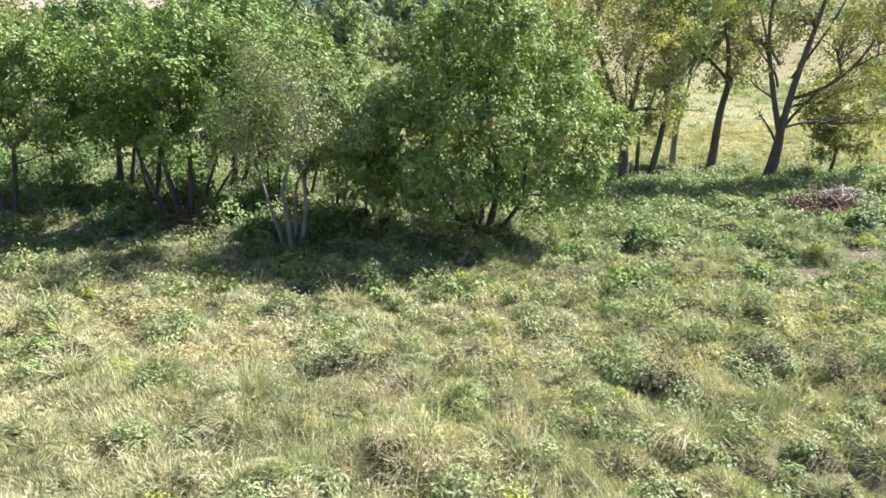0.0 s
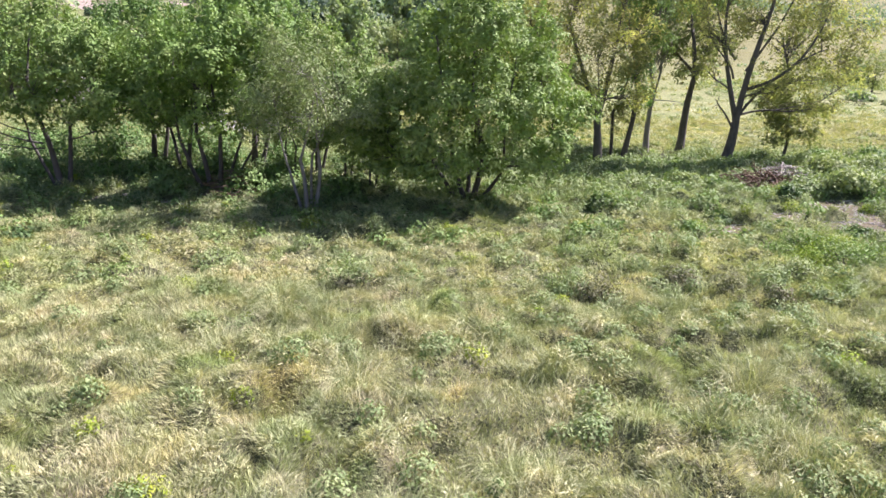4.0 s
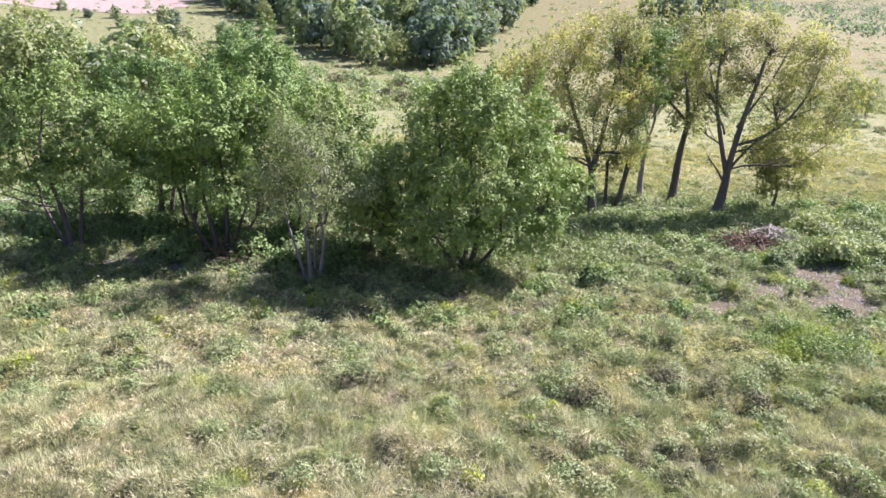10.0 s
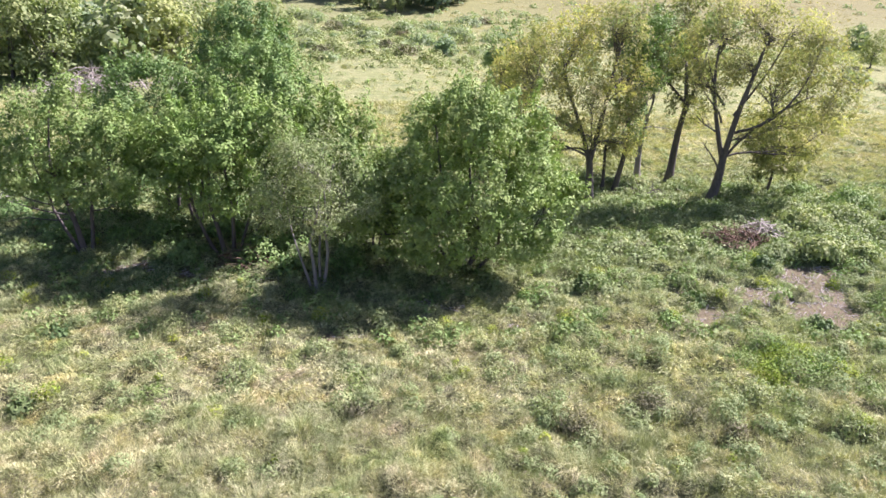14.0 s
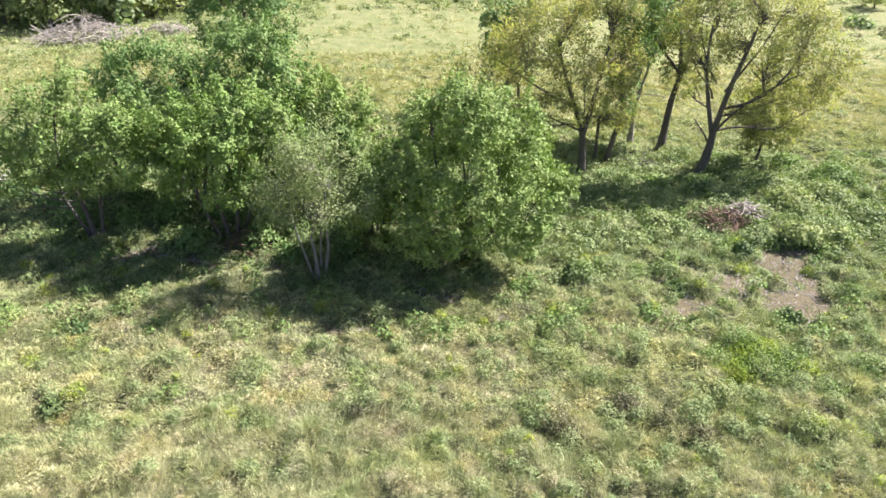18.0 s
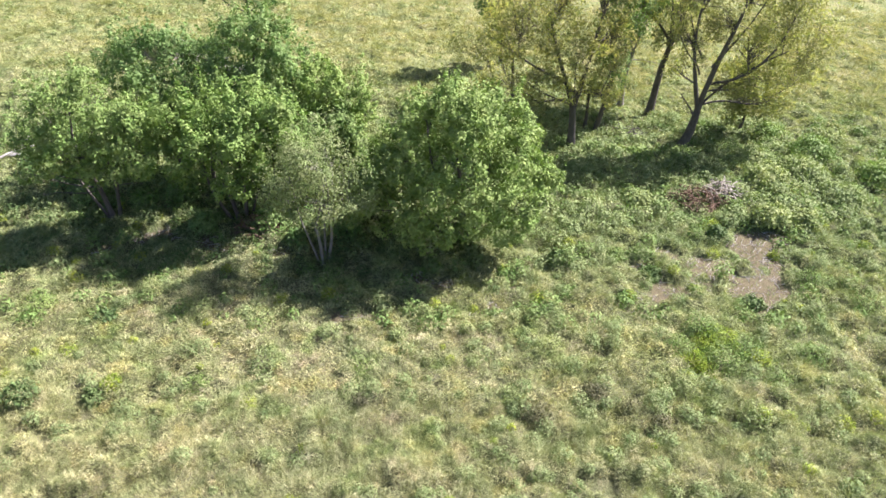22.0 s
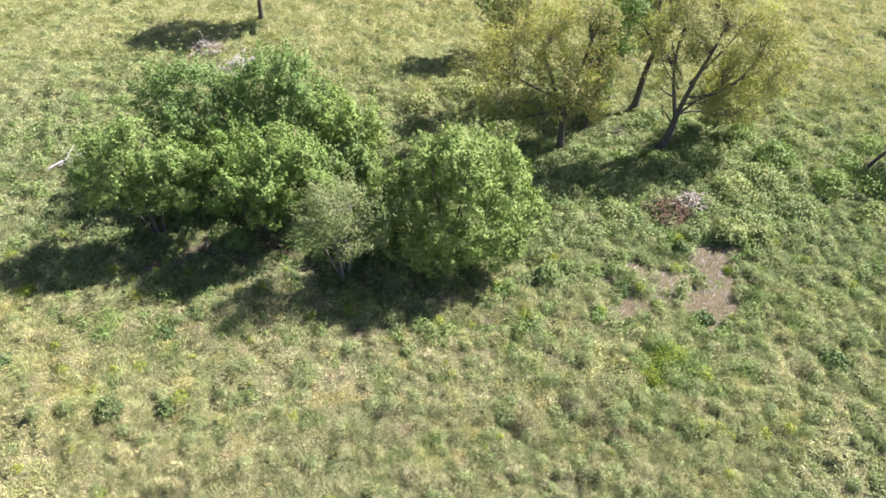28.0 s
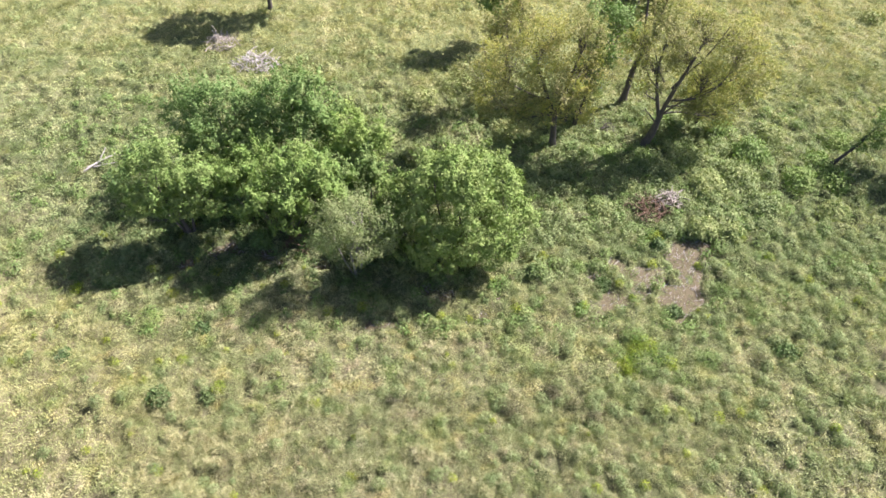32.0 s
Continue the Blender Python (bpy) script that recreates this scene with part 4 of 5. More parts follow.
# far belts of woodland, too distant to count
pieces = []
for _ in range(900):
    a, d = place.uniform(-0.75, 0.95), place.uniform(430, 1500)
    x, y = d * math.sin(a), d * math.cos(a)
    if vnoise(x, y, 120, 8) < 0.42 and d < 800:
        continue
    n = 110
    c = np.array([[x, y, float(height(x, y)) + 4.0]]) + place.normal(size=(n, 3)) * np.array([[5.0, 5.0, 2.2]])
    pieces.append(leaves(c, 1.7, 1.3, 0.3))
tagged(part("far_woods", quads_mesh("far_woods", *joined(pieces)), M_FAR), "belts of haze-tinted woodland on the far ridge", "woods", kind="stuff")


def patch(name, mat, inside, x0, x1, y0, y1, cell, lift, label, category):
    """A sheet that lies on the ground wherever inside() is over a half."""
    px, py = np.meshgrid(np.arange(x0, x1, cell), np.arange(y0, y1, cell))
    px, py = px + cell * 0.35 * place.normal(size=px.shape) * 0.5, py + cell * 0.35 * place.normal(size=py.shape) * 0.5
    z = height(px, py) + lift
    w, ids = inside(px, py) > 0.5, np.arange(px.size).reshape(px.shape)
    f = np.stack([ids[:-1, :-1], ids[:-1, 1:], ids[1:, 1:], ids[1:, :-1]], -1)[w[:-1, :-1] & w[1:, 1:] & w[:-1, 1:] & w[1:, :-1]]
    used = np.unique(f)
    remap = np.zeros(px.size, int)
    remap[used] = np.arange(len(used))
    v = np.stack([px, py, z], -1).reshape(-1, 3)[used]
    return tagged(part(name, smooth(quads_mesh(name, v, remap[f])), mat), label, category, kind="structure")


def soil_mat(name, a, b, scale):
    m, n, l, bs = mat_new(name, 0.95, 0.1)
    geo = n.new("ShaderNodeNewGeometry")
    f = noise_node(n, l, geo.outputs["Position"], scale, 6.0, 0.75)
    g = noise_node(n, l, geo.outputs["Position"], scale * 0.12, 3.0, 0.6)
    l.new(mix(n, l, g, ramp(n, l, f, [(0.35, a), (0.65, b)]), b), bs.inputs["Base Color"])
    bp = n.new("ShaderNodeBump")
    bp.inputs["Strength"].default_value, bp.inputs["Distance"].default_value = 0.9, 0.25 / scale
    l.new(f, bp.inputs["Height"]), l.new(bp.outputs[0], bs.inputs["Normal"])
    return m


M_SOIL = soil_mat("bare_soil_with_litter", (0.055, 0.046, 0.026), (0.14, 0.118, 0.07), 7.0)
M_PLOUGH = soil_mat("pale_bare_field", (0.25, 0.2, 0.15), (0.31, 0.25, 0.19), 0.5)


for label_, spots_ in SPOTS.items():
    patch("bare_soil", M_SOIL, lambda x, y: bare(x, y, spots_), -20, 20, 16, 29, 0.12, 0.012, label_, "soil")
patch("bare_field", M_PLOUGH, lambda x, y: step(0, 1, (y - 236 - 0.10 * (x + 120)) / 8) * step(-86, -96, x) * step(420, 400, y), -330, -84, 220, 424, 6.0, 0.15, "pale bare ploughed field on the hillside", "field")


# ---- dead wood ----
def brush_pile(x, y, label, wide, deep, tall, n, size, mat, name="brush_pile"):
    root = thing(name, x, y, label, "brush pile")
    for i in range(n):
        a = place.uniform(0, 6.283)
        k = place.random() ** 0.5
        c = np.array([wide * 0.5 * k * math.cos(a), deep * 0.5 * k * math.sin(a), tall * (1 - k) * place.uniform(0.2, 1.0) + 0.08])
        d = place.normal(size=3) * np.array([1, 0.8, 0.25])
        d /= np.linalg.norm(d)
        ln = size * place.uniform(0.5, 1.3)
        z0 = max(0.03, c[2] - d[2] * ln / 2)
        p, q = c - d * ln / 2, c + d * ln / 2
        p[2] = z0
        r = place.uniform(0.012, 0.04) * (1 + size * 0.25)
        bits = [tube(bent(p, q, 5, 0.02, 0.05), r * np.linspace(1, 0.4, 5), 5)]
        for _ in range(3):
            s = p + (q - p) * place.uniform(0.3, 0.9)
            e = s + (place.normal(size=3) * 0.5 + d * 0.4) * ln * 0.35
            e[2] = max(e[2], 0.03)
            bits.append(tube(bent(s, e, 4, 0.02, 0.06), r * np.array([0.5, 0.38, 0.25, 0.1]), 4))
        part("branch", smooth(quads_mesh("branch", *joined(bits))), mat, root)
    return root


M_REDTWIG = bark_mat("reddish_dead_branches", (0.07, 0.046, 0.03), (0.22, 0.15, 0.1), 12)
M_GREYTWIG = bark_mat("grey_dead_branches", (0.19, 0.17, 0.14), (0.42, 0.38, 0.32), 12)
brush_pile(-36.4, 69.5, "big grey heap of cut branches at the meadow's edge", 9.0, 7.0, 2.6, 150, 3.2, M_GREYTWIG)
brush_pile(-29.0, 72.5, "long low heap of grey branches", 7.0, 3.0, 1.3, 60, 2.4, M_GREYTWIG)
brush_pile(-18.3, 47.2, "pale tangle of dead branches in the meadow", 2.6, 2.0, 1.1, 46, 1.5, M_GREYTWIG)
brush_pile(-15.0, 44.6, "grey brush with a dark fallen limb", 3.6, 2.2, 1.0, 50, 1.7, M_DEAD)
brush_pile(15.4, 28.6, "heap of reddish dead branches in the weeds", 3.4, 2.0, 0.8, 80, 1.2, M_REDTWIG)
brush_pile(16.8, 29.2, "pale bleached sticks on the brush heap", 2.4, 1.4, 1.0, 44, 1.3, M_GREYTWIG)
brush_pile(-8.9, 25.2, "dry brown twigs at the foot of the stems", 2.6, 1.6, 1.3, 60, 1.1, M_REDTWIG)
brush_pile(13.2, 37.6, "broken limb lying under the thin trees", 2.4, 1.0, 0.5, 18, 1.6, M_BARK)

log = thing("fallen_branch", -24.7, 32.3, "bleached fallen branch with a fork lying in the grass", "dead wood")
for a, b, r in [((-0.9, -0.8, 0.16), (1.2, 1.0, 0.5), 0.09), ((-0.2, -0.2, 0.28), (1.5, 0.1, 0.42), 0.06), ((0.2, 0.3, 0.35), (0.5, 1.3, 0.85), 0.05), ((-1.2, -0.3, 0.1), (0.9, 0.3, 0.3), 0.06)]:
    part("branch", smooth(quads_mesh("branch", *tube(bent(a, b, 7, 0.03, 0.03), r * np.linspace(1, 0.35, 7), 7, 0.06))), M_DEAD, log)

# ---- shrubs and tall weeds that stand out ----
def shrub(x, y, label, mat, r, h, n, leaf, stems=9, group="", cat="shrub", name="shrub", stem_mat=None, up=0.4):
    root = thing(name, x, y, label, cat, group)
    tips, bits = [], []
    for _ in range(stems):
        a, k = rng.uniform(0, 6.283), rng.random() ** 0.5
        tip = np.array([r * 0.8 * k * math.cos(a), r * 0.8 * k * math.sin(a), h * rng.uniform(0.6, 1.0) * (1 - 0.35 * k)])
        bits.append(tube(bent((tip[0] * 0.15, tip[1] * 0.15, -0.05), tip, 5, 0.05, 0.04), np.linspace(0.016, 0.005, 5), 4))
        tips.append(tip)
    for bit in bits:
        part("stem", smooth(quads_mesh("stem", *bit)), stem_mat or M_BARK, root)
    tips = np.array(tips)
    d = rng.normal(size=(n, 3))
    d /= np.linalg.norm(d, axis=1)[:, None]
    d[:, 2] = np.abs(d[:, 2])
    lump = 0.75 + 0.5 * vnoise(d[:, 0] * 1.7 + x, d[:, 1] * 1.7 + d[:, 2] * 1.3 + y, 0.6, 13)[:, None]
    p = d * rng.uniform(0.45, 1.0, (n, 1)) ** 0.6 * lump * np.array([[r, r, h]])
    own = tips[rng.integers(0, len(tips), n)] * rng.uniform(0.35, 1.05, (n, 1)) + rng.normal(size=(n, 3)) * r * 0.13
    d = d * 0.9 + np.array([[0, 0, 0.3]])
    p = np.where(rng.random((n, 1)) < 0.6, p, own)
    p[:, 2] = np.maximum(p[:, 2], 0.03)
    part("foliage", quads_mesh("foliage", *leaves(p, leaf[0], leaf[1], up, d)), mat, root)
    return root


SMALL, BROAD = (0.085, 0.042), (0.16, 0.1)
for x, y, r, h, n in [(7.1, 14.2, 0.85, 0.75, 1500), (4.6, 13.1, 0.8, 0.65, 1100), (8.2, 13.3, 0.7, 0.6, 900), (-2.5, 13.8, 0.4, 0.4, 420), (9.2, 12.8, 0.6, 0.45, 600)]:
    shrub(x, y, "dry grey-brown weed clump standing in the grass", M_DRYWEED, r, h, n, SMALL, 16, "dry weed clumps", "weed", "dry_weed")
for x, y, r, h, n in [(5.4, 16.8, 0.8, 0.65, 1100), (-1.1, 17.5, 0.55, 0.55, 700), (0.1, 18.9, 0.45, 0.75, 700), (1.9, 17.9, 0.45, 0.5, 520), (0.2, 16.0, 0.4, 0.35, 350), (2.1, 15.9, 0.4, 0.35, 350), (3.5, 14.1, 0.6, 0.45, 600), (10.5, 14.6, 0.7, 0.5, 700), (12.9, 12.9, 0.8, 0.55, 900), (-12.8, 20.4, 0.7, 0.8, 900), (-10.2, 19.2, 0.9, 0.6, 900), (6.0, 19.0, 0.6, 0.45, 600), (-6.7, 15.9, 0.9, 0.35, 700), (23.3, 14.9, 0.8, 0.6, 800), (-4.2, 17.6, 0.6, 0.45, 600), (-7.5, 18.4, 1.0, 0.6, 1000)]:
    shrub(x, y, "grey-green leafy weed rising from the pasture", M_WEED, r, h, n, SMALL, 12, "leafy weeds", "weed", "tall_weed")
for x, y, r, h, n in [(11.7, 15.9, 1.0, 0.75, 1500), (13.0, 17.3, 0.9, 0.7, 1200), (12.2, 16.9, 0.8, 0.6, 900), (-12.5, 14.5, 0.5, 0.5, 600), (12.9, 21.0, 0.3, 0.4, 260), (17.8, 23.6, 0.4, 0.4, 300), (15.2, 25.9, 0.7, 0.5, 600), (14.2, 16.0, 0.6, 0.5, 500), (-23.0, 21.6, 0.6, 0.5, 500)]:
    shrub(x, y, "yellow-green flowering weed bush", M_LIMEWEED, r, h, n, SMALL, 12, "yellow-green weeds", "weed", "flowering_weed")
for x, y, r, h, n in [(12.7, 16.0, 1.1, 0.7, 1500), (11.1, 16.9, 0.8, 0.55, 900), (13.8, 16.8, 0.9, 0.6, 1000), (12.3, 18.1, 0.9, 0.6, 1000), (14.6, 15.2, 0.8, 0.5, 800), (16.6, 16.4, 0.9, 0.6, 1000), (18.8, 21.2, 0.9, 0.7, 900), (20.6, 19.6, 1.0, 0.7, 1000), (9.6, 23.4, 0.8, 0.6, 800), (-2.4, 15.6, 0.8, 0.4, 700), (-9.0, 14.6, 0.7, 0.35, 600), (-17.6, 19.2, 1.0, 0.5, 900)]:
    shrub(x, y, "fresh green leafy weed bush in the pasture", M_MID, r, h, n, SMALL, 12, "fresh green weeds", "weed", "leafy_weed")
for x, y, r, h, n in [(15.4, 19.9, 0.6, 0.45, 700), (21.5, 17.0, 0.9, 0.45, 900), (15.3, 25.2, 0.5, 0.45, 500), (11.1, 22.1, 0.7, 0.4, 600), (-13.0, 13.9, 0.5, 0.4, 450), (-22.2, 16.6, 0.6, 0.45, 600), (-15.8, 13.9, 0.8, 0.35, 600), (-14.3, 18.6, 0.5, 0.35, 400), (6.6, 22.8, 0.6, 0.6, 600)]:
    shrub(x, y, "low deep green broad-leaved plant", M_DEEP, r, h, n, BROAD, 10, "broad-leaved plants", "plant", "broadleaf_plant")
for x, y, r, h, n in [(20.0, 30.6, 1.5, 1.5, 2600), (22.4, 31.8, 1.6, 1.4, 2600), (24.3, 34.4, 1.7, 1.6, 2600), (20.2, 33.6, 1.3, 1.2, 1800), (23.6, 28.8, 1.3, 1.0, 1600), (18.6, 26.4, 1.1, 0.9, 1500), (20.5, 26.3, 1.2, 1.0, 1600), (26.8, 31.2, 1.4, 1.1, 1500), (17.4, 32.4, 1.1, 0.9, 1300), (28.4, 28.2, 1.2, 0.9, 1200), (29.6, 31.2, 1.5, 1.3, 1600), (29.0, 33.6, 1.4, 1.2, 1500), (14.0, 31.0, 1.0, 0.7, 1000), (13.2, 34.4, 1.1, 0.7, 1000), (18.6, 38.6, 1.1, 0.7, 900), (22.6, 37.2, 1.2, 0.8, 1000), (26.6, 36.6, 1.2, 0.9, 1000), (31.4, 35.8, 1.3, 1.2, 1000), (11.8, 28.6, 0.9, 0.6, 800), (16.0, 34.0, 0.9, 0.6, 800)]:
    shrub(x, y, "rounded green bush in the rank growth by the thin trees", M_WEED if rng.random() < 0.4 else M_MID, r, h * 0.8, n, (0.16, 0.1), 14, "bushes by the thin trees", "bush", "bush")
# undergrowth between the stems; tall back bushes are added to deepen shade there
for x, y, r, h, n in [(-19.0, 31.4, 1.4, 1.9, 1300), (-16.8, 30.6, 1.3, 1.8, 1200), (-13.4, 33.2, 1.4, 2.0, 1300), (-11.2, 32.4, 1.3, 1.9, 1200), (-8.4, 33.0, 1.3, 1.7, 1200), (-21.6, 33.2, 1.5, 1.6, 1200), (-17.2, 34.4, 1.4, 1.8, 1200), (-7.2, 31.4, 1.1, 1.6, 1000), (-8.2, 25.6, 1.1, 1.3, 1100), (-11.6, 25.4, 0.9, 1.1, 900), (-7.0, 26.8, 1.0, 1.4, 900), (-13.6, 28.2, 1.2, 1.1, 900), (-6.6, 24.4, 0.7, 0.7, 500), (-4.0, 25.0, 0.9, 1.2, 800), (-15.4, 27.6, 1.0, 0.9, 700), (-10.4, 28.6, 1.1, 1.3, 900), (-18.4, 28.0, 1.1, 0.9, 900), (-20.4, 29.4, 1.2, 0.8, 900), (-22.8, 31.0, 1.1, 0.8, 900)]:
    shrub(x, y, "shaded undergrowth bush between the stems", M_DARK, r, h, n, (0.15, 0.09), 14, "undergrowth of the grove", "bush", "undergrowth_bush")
for x, y, r, h, n in [(2.0, 42.0, 1.6, 1.1, 1000), (-1.0, 40.2, 1.5, 1.0, 900), (4.4, 39.4, 1.6, 1.2, 1000), (-3.6, 35.6, 1.4, 1.0, 900), (-1.4, 33.6, 1.2, 0.9, 800), (5.6, 36.4, 1.3, 1.0, 800), (0.5, 99.5, 2.0, 3.0, 700), (-6.8, 128.5, 2.6, 2.8, 600), (-12, 121, 2.6, 1.8, 500), (-18, 139, 3.0, 2.2, 500), (-3, 112, 2.4, 1.8, 500), (5.8, 142, 3.0, 2.4, 500), (-24, 126, 2.6, 1.6, 400), (-20, 108, 2.2, 1.4, 400), (3, 124, 2.6, 2.0, 500), (-31, 152, 3, 2.4, 400), (60, 84, 2.0, 1.2, 400), (50, 81, 2.0, 1.2, 400), (66, 95, 2.4, 1.4, 400), (-44, 62, 1.6, 1.4, 700), (41, 53, 1.2, 0.8, 500)]:
    shrub(x, y, "grey-green bush in the open meadow", M_GREY if y < 60 else M_FARMID, r, h, n, (0.18, 0.11) if y < 60 else (0.5, 0.34), 10, "meadow bushes", "bush", "bush")

scrub = np.random.default_rng(44)
for i in range(46):
    y = scrub.uniform(90, 105) if i < 16 else scrub.uniform(107, 152)
    x, big = scrub.uniform(-0.27 * y, 0.09 * y), scrub.uniform(0.7, 1.5) * y / 100
    kind = i % 5
    shrub(x, y, ("grey-green scrub bush in the valley", "brown half-dry scrub bush in the valley", "fresh green scrub bush in the valley")[(0, 2, 1, 0, 2)[kind]], (M_GREY, M_FARMID, M_DRYWEED, M_GREY, M_FARMID)[kind], 1.5 * big, scrub.uniform(0.8, 1.4) * big, 420, (0.34, 0.2), 5, "scrub of the valley", "bush", "scrub_bush")

# ---- rank grass and weeds ----
field = np.random.default_rng(5)


def tussocks(n, x0, x1, y0, y1, inside, per, long, wide, radius, joints=2):
    """Grass in tussocks: blades that rise in the middle and fall outwards at the rim, thinner where the ground is bare."""
    x, y = field.uniform(x0, x1, n), field.uniform(y0, y1, n)
    ok = inside(x, y) & (field.random(n) < 0.4 + 0.9 * vnoise(x, y, 1.1, 15)) & ((bare(x, y) < 0.45) | (field.random(n) < 0.25))
    x, y = x[ok], y[ok]
    tall = (0.38 + 0.35 * vnoise(x, y, 2.6, 16) + 1.05 * step(0.5, 0.7, 0.6 * vnoise(x, y, 0.9, 24) + 0.4 * vnoise(x, y, 2.1, 25))) * field.uniform(0.55, 1.55, len(x))
    lay, lay_by = field.uniform(0, 6.283, len(x)), 0.55 * field.random(len(x))
    m = np.maximum(4, field.normal(per, per * 0.35, len(x)) * tall).astype(int)
    n = m.sum()
    a, k = field.uniform(0, 6.283, n), field.random(n) ** 0.6
    tl = np.repeat(tall, m)
    r = radius * k * np.sqrt(tl)
    bx, by = np.repeat(x, m) + r * np.cos(a), np.repeat(y, m) + r * np.sin(a)
    out = np.stack([np.cos(a) * (0.35 + k) + np.repeat(np.cos(lay) * lay_by, m) + field.normal(size=n) * 0.6, np.sin(a) * (0.35 + k) + np.repeat(np.sin(lay) * lay_by, m) + field.normal(size=n) * 0.6], 1)
    th = np.clip(np.linalg.norm(out, axis=1) * 1.02, 0.25, 1.4)
    d = out / (np.linalg.norm(out, axis=1)[:, None] + 1e-6)
    turn = field.uniform(-1.2, 1.2, n)
    s = np.stack([-d[:, 1] * np.cos(turn), d[:, 0] * np.cos(turn), np.sin(turn)], 1)
    ln, w = long * tl * field.uniform(0.6, 1.3, n), wide * field.uniform(0.7, 1.3, n)
    pts = [np.stack([bx, by, height(bx, by) - 0.02], 1)]
    for q in range(joints):
        t = th * (0.6 + 0.85 * q) if joints > 1 else th
        hop = ln / joints
        pts.append(pts[-1] + np.concatenate([d * (np.sin(t) * hop)[:, None], (np.cos(t) * hop)[:, None]], 1))
    widths = np.linspace(1.0, 0.25, joints + 1) if joints > 1 else (1.0, 0.45)
    v = np.stack([p + sg * s * (w * g * 0.5)[:, None] for p, g in zip(pts, widths) for sg in (-1, 1)], 1)
    f = np.array([[2 * q, 2 * q + 1, 2 * q + 3, 2 * q + 2] for q in range(joints)])
    return v.reshape(-1, 3), (np.arange(n)[:, None, None] * v.shape[1] + f[None]).reshape(-1, 4)


near = lambda x, y: (np.abs(x) < 4 + 0.72 * (y + 6)) & (y < 24)
front = lambda x, y: near(x, y) & (y < 15 + 1.5 * np.sin(x))
behind = lambda x, y: near(x, y) & (y >= 15 + 1.5 * np.sin(x))
tagged(part("pasture_grass", quads_mesh("pasture_grass", *tussocks(2000, -20, 20, 3.5, 17, front, 60, 0.36, 0.011, 0.26)), M_GRASS), "rank tussocks of green and straw-coloured pasture grass", "grass", kind="stuff")
tagged(part("pasture_grass", quads_mesh("pasture_grass", *tussocks(1800, -26, 26, 13, 24, behind, 44, 0.3, 0.015, 0.26, 1)), M_GRASS), "rough tufted grass before the groves", "grass", kind="stuff")
mid = lambda x, y: ~near(x, y) & (np.abs(x) < 16 + 0.75 * (y + 8))
close = lambda x, y: mid(x, y) & (np.abs(x) < 36) & (y < 42)
tagged(part("meadow_grass", quads_mesh("meadow_grass", *tussocks(5000, -36, 36, 3.5, 42, close, 22, 0.38, 0.026, 0.3, 1)), M_GRASS), "tall rough meadow grass round the groves", "grass", kind="stuff")
tagged(part("meadow_grass", quads_mesh("meadow_grass", *tussocks(19000, -62, 62, 3.5, 64, lambda x, y: mid(x, y) & ~close(x, y), 22, 0.36, 0.032, 0.36, 1)), M_MEADOW), "tall rough grass of the open meadow", "grass", kind="stuff")
tagged(part("far_meadow_grass", quads_mesh("far_meadow_grass", *tussocks(60000, -150, 190, 62, 300, lambda x, y: (np.abs(x - 10) < 20 + 0.72 * y) & (field.random(len(x)) < 60 / y), 7, 0.36, 0.09, 0.5, 1)), M_MEADOW), "tufted grass of the far meadow", "grass", kind="stuff")


def weed_mounds(n, x0, x1, y0, y1, keep, r, h, per, leaf, mat, label, bladed=False):
    """Low leafy mounds that nobody could count."""
    x, y = field.uniform(x0, x1, n), field.uniform(y0, y1, n)
    ok = (field.random(n) < keep(x, y)) & ((bare(x, y) < 0.5) | (field.random(n) < 0.2))
    x, y = x[ok], y[ok]
    s = field.uniform(0.5, 1.4, len(x))
    m = (per * s * s).astype(int) + 8
    c, k = np.repeat(np.stack([x, y, height(x, y)], 1), m, 0), np.repeat(s, m)[:, None]
    d = field.normal(size=(len(c), 3))
    d /= np.linalg.norm(d, axis=1)[:, None]
    d[:, 2] = np.abs(d[:, 2])
    c = c + d * field.uniform(0.3, 1.0, (len(c), 1)) ** 0.5 * k * np.array([[r, r, h]])
    along = d * np.array([[1.2, 1.2, 0.5]]) + np.array([[0, 0, 0.2]]) + field.normal(size=(len(c), 3)) * 0.45 if bladed else None
    tagged(part("weeds", quads_mesh("weeds", *leaves(c, leaf[0], leaf[1], 0.5, d * 0.9 + np.array([[0, 0, 0.35]]), along)), mat), label, "weeds", kind="stuff")




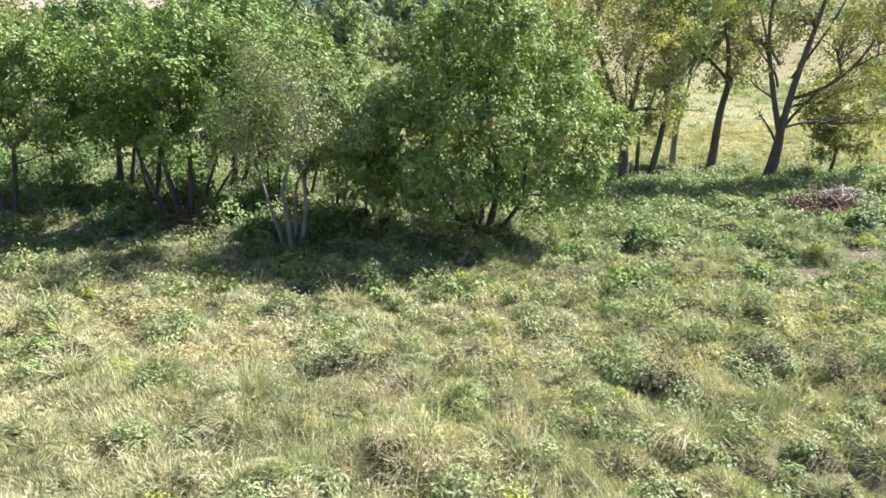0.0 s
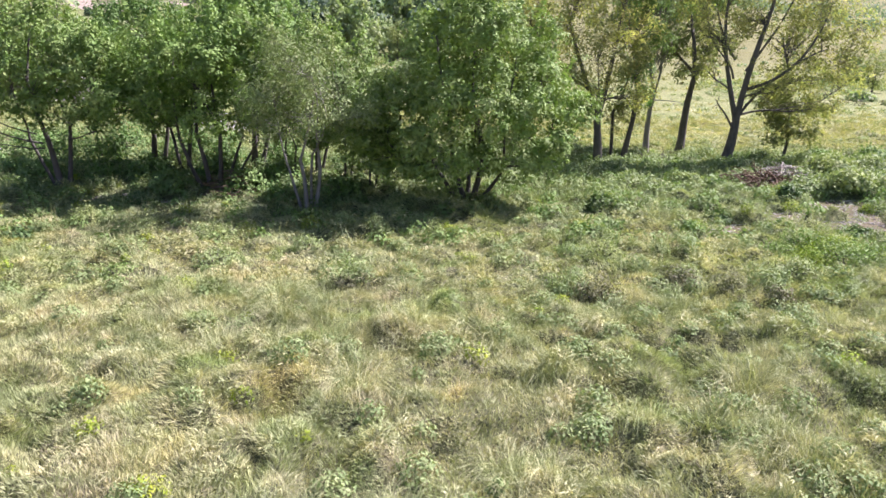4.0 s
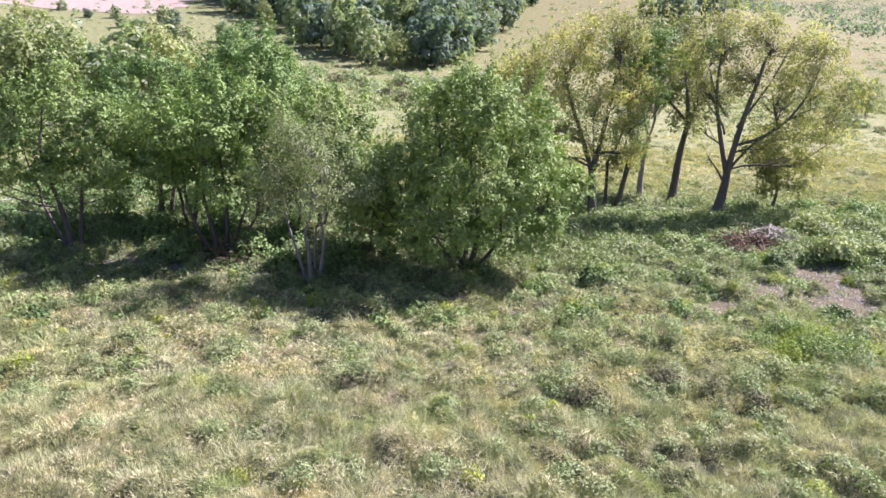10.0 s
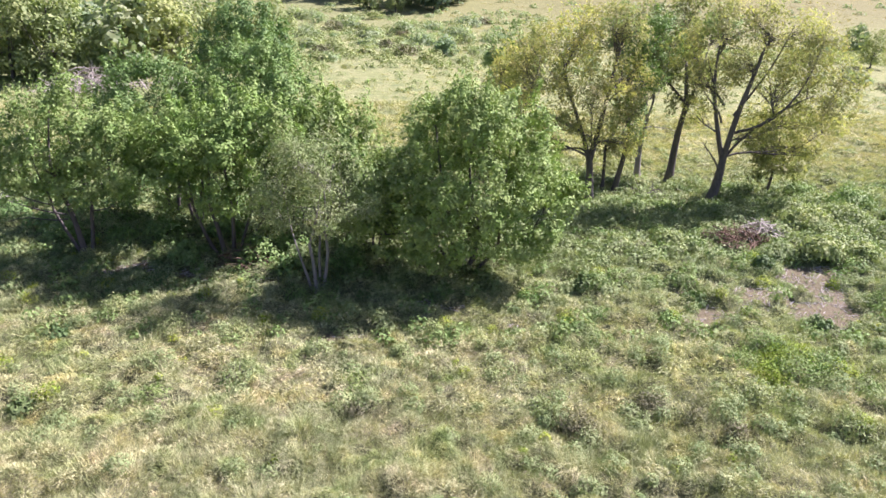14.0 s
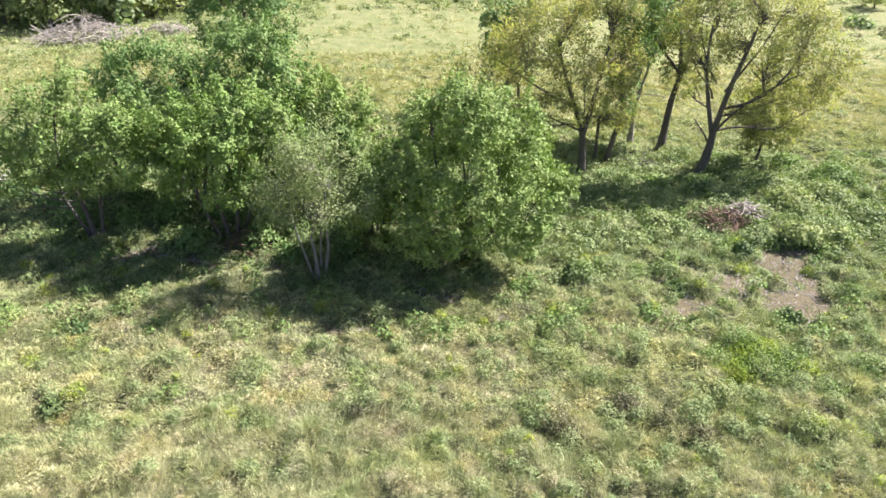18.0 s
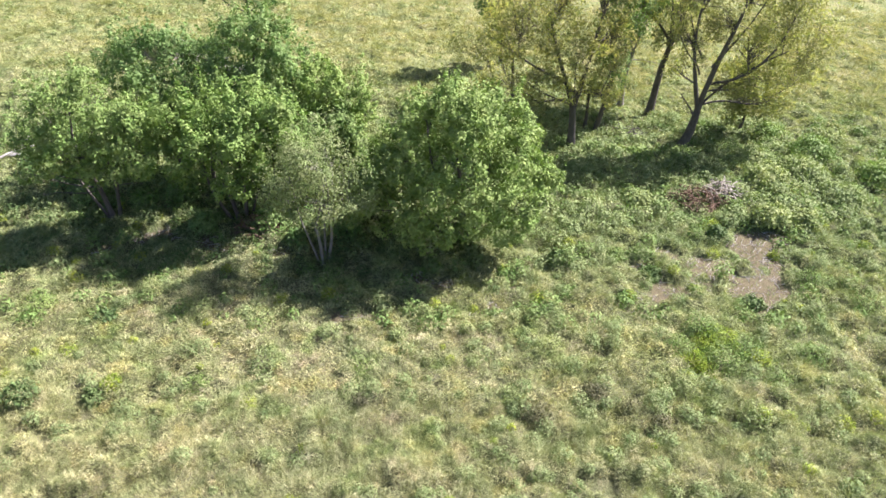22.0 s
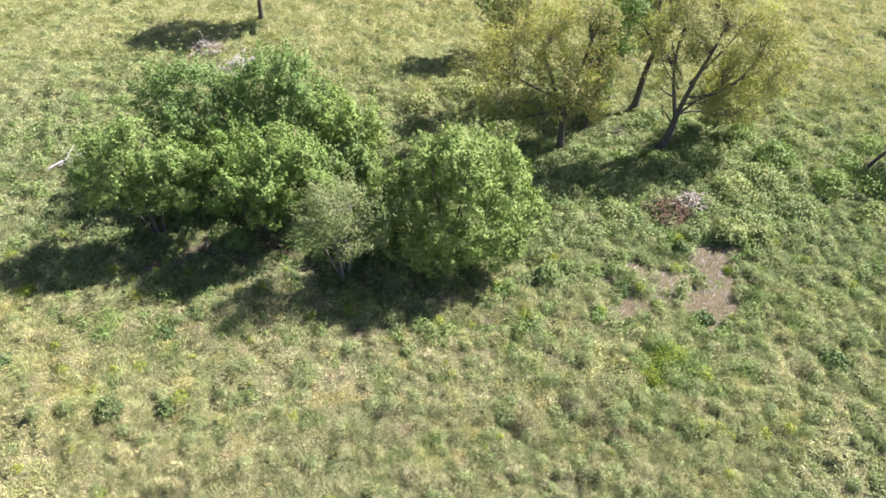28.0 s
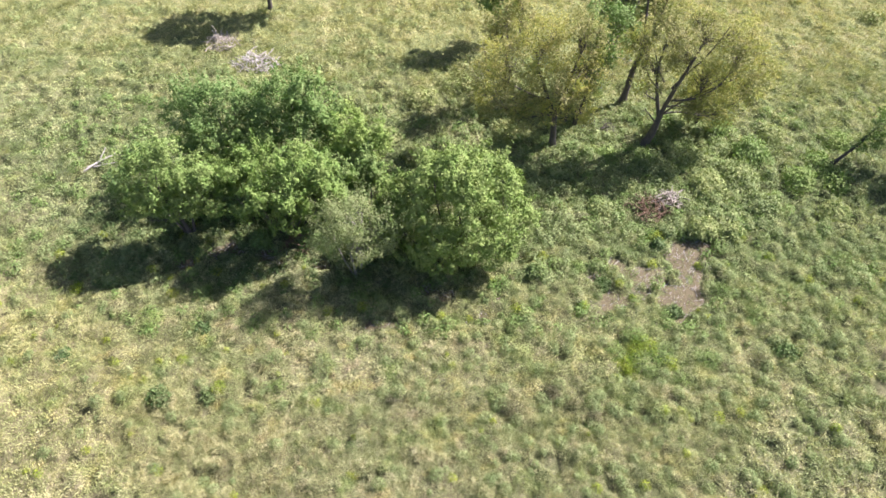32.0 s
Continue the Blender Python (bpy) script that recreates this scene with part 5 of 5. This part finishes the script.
def sward(n, x0, x1, y0, y1, inside, long, wide, mat, label, stand=1.0, even=1.4):
    """Matted blades and small leaves that clothe the hummocks, lying the way the growth has been pressed."""
    x, y = field.uniform(x0, x1, n), field.uniform(y0, y1, n)
    ok = inside(x, y) & ((bare(x, y) < 0.42) | (field.random(n) < 0.12))
    x, y = x[ok], y[ok]
    n = len(x)
    z, sx, sy = lie(x, y)
    nor = np.stack([-sx, -sy, np.ones(n)], 1)
    nor /= np.linalg.norm(nor, axis=1)[:, None]
    way = 12.0 * vnoise(x, y, 2.2, 41) + field.normal(size=n) * 0.9
    rise = stand * field.uniform(0.3, 1.5, n)
    along = nor * rise[:, None] + np.stack([np.cos(way), np.sin(way), np.zeros(n)], 1) * 0.8 + field.normal(size=(n, 3)) * 0.25
    size = long * (0.6 + 0.8 * vnoise(x, y, 1.6, 42))
    c = np.stack([x, y, z + 0.3 * size * rise], 1)
    v, f = leaves(c, 1.0, 1.0, 0.5, nor * even + field.normal(size=(n, 3)) * 0.3, along)
    q = v.reshape(n, 4, 3) - c[:, None]
    across = (q[:, 1] - q[:, 3]) * 0.5
    q[:, 1], q[:, 3] = q[:, 1] - across, q[:, 3] + across
    q = q * size[:, None, None]
    q[:, 1], q[:, 3] = q[:, 1] + across * wide, q[:, 3] - across * wide
    tagged(part("sward", quads_mesh("sward", (q + c[:, None]).reshape(-1, 3), f), mat), label, "grass", kind="stuff")


wedge = lambda x, y: np.abs(x) < 5 + 0.74 * (y + 6)
sward(420000, -20, 20, 3.2, 14, wedge, 0.19, 0.012, M_GRASS, "matted green and straw-coloured grass on low hummocks", 1.7)
sward(170000, -32, 32, -4, 14, lambda x, y: (~wedge(x, y) | (y < 3.2)) & (np.abs(x) < 18 + 0.9 * (y + 2)), 0.26, 0.042, M_GRASS, "matted pasture grass along the edges")
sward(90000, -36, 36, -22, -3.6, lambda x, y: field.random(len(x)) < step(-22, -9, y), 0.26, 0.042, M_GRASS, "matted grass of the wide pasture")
sward(360000, -36, 36, 14, 27, lambda x, y: np.abs(x) < 14 + 0.8 * y, 0.23, 0.022, M_GRASS, "matted pasture grass before the groves")
sward(230000, -42, 42, 27, 47, lambda x, y: np.abs(x) < 12 + 0.75 * y, 0.28, 0.042, M_GRASS, "matted growth round the groves")
sward(170000, -52, 52, 47, 68, lambda x, y: field.random(len(x)) < (1 - step(57, 68, y)) * (1 - step(46, 52, np.abs(x))), 0.3, 0.055, M_MEADOW, "matted grass of the open meadow", 0.8, 2.4)
right = lambda x, y: 0.26 + 0.74 * step(-2, 9, x + 0.25 * (14 - y)) * (0.5 + 0.5 * vnoise(x, y, 2.5, 17))
weed_mounds(1300, -24, 26, -2, 15, lambda x, y: 0.3 + 0.6 * vnoise(x, y, 1.6, 53), 0.34, 0.36, 110, (0.14, 0.02), M_GRASS, "rounded clumps of pasture grass", True)
weed_mounds(1000, -30, 32, 14, 27, lambda x, y: 0.3 + 0.6 * vnoise(x, y, 1.8, 54), 0.36, 0.38, 100, (0.16, 0.026), M_GRASS, "rounded clumps of grass before the groves", True)
weed_mounds(800, -28, 34, 13, 27, right, 0.4, 0.42, 190, (0.1, 0.04), M_WEED, "low grey-green weeds before the groves")
weed_mounds(650, -22, 24, 0, 14, right, 0.36, 0.38, 200, (0.09, 0.04), M_WEED, "low grey-green weeds among the grass")
weed_mounds(260, -28, 34, 4, 27, lambda x, y: vnoise(x, y, 3, 18), 0.32, 0.34, 110, (0.09, 0.04), M_LIMEWEED, "scattered yellow-green weeds among the grass")
weed_mounds(300, -28, 34, 4, 27, lambda x, y: vnoise(x, y, 3, 19), 0.3, 0.38, 100, (0.075, 0.03), M_DRYWEED, "brown dry seed-heads among the grass")
weed_mounds(3000, -45, 48, 22, 58, lambda x, y: step(58, 26, y + 0.2 * np.abs(x - 12)) * (0.3 + 0.7 * vnoise(x, y, 4, 20)), 0.5, 0.45, 60, (0.15, 0.08), M_WEED, "rank leafy weeds round the groves")
weed_mounds(1000, -30, 30, 18, 40, lambda x, y: vnoise(x, y, 4, 22), 0.5, 0.42, 60, (0.15, 0.085), M_MID, "fresh green weeds in the trees' shade")
weed_mounds(900, 3, 24, 26, 40, lambda x, y: 0.5 + 0.5 * vnoise(x, y, 4, 27), 0.5, 0.5, 60, (0.15, 0.085), M_WEED, "lush weeds under the thin trees")
# dark leaves added here to deepen the shade below the crowns
weed_mounds(300, -24, -2, 22, 34, lambda x, y: 0.4 + 0.6 * vnoise(x, y, 4, 28), 0.45, 0.4, 60, (0.14, 0.08), M_DEEP, "dark low growth added to deepen the grove's shade")
weed_mounds(1500, -60, 70, 40, 110, lambda x, y: 0.25 + 0.5 * vnoise(x, y, 9, 23), 0.65, 0.42, 40, (0.2, 0.11), M_WEED, "scattered weeds over the open meadow")

weed_mounds(1600, -150, 190, 100, 300, lambda x, y: 0.2 + 0.6 * vnoise(x, y, 16, 26), 1.3, 0.9, 22, (0.6, 0.36), M_FARMID, "low brush and weeds over the far slopes")

weed_mounds(900, -44, 22, 84, 165, lambda x, y: step(0.3, 0.6, vnoise(x, y, 8, 51)), 1.1, 0.7, 34, (0.34, 0.2), M_GREY, "grey-green weed beds in the valley")
weed_mounds(600, -44, 22, 84, 165, lambda x, y: step(0.35, 0.65, vnoise(x, y, 7, 52)), 1.0, 0.7, 34, (0.34, 0.2), M_FARMID, "green weed beds in the valley")
weed_mounds(900, 36, 80, 58, 110, lambda x, y: step(0.42, 0.62, vnoise(x, y, 9, 33)), 0.8, 0.6, 45, (0.24, 0.13), M_WEED, "green weed beds on the far side of the meadow")
weed_mounds(160, 40, 76, 62, 100, lambda x, y: step(0.6, 0.75, vnoise(x, y, 7, 34)), 0.9, 0.4, 45, (0.24, 0.13), M_DRYWEED, "brown dead weed beds in the far meadow")
weed_mounds(1500, -66, -14, 58, 100, lambda x, y: step(58, 70, y + 0.35 * (x + 30)) * (0.35 + 0.65 * vnoise(x, y, 6, 35)), 0.7, 0.5, 45, (0.22, 0.12), M_WEED, "rough green growth round the brush heaps")

# litter on the worn ground
lx, ly = field.uniform(-19, 19.5, 14000), field.uniform(17, 28, 14000)
ok = bare(lx, ly) > 0.4
lx, ly = lx[ok], ly[ok]
pieces = []
for a, b in zip(lx[:700], ly[:700]):
    t, ln = field.uniform(0, 6.283), field.uniform(0.1, 0.75) ** 1.3
    h0 = float(height(a, b)) + 0.03
    pieces.append(tube([(a, b, h0), (a + ln * math.cos(t), b + ln * math.sin(t), h0 + field.uniform(0, 0.05))], (0.014, 0.007), 4))
tagged(part("wood_litter", quads_mesh("wood_litter", *joined(pieces)), M_DEAD), "scattered sticks and chips on the worn soil", "sticks", kind="stuff")
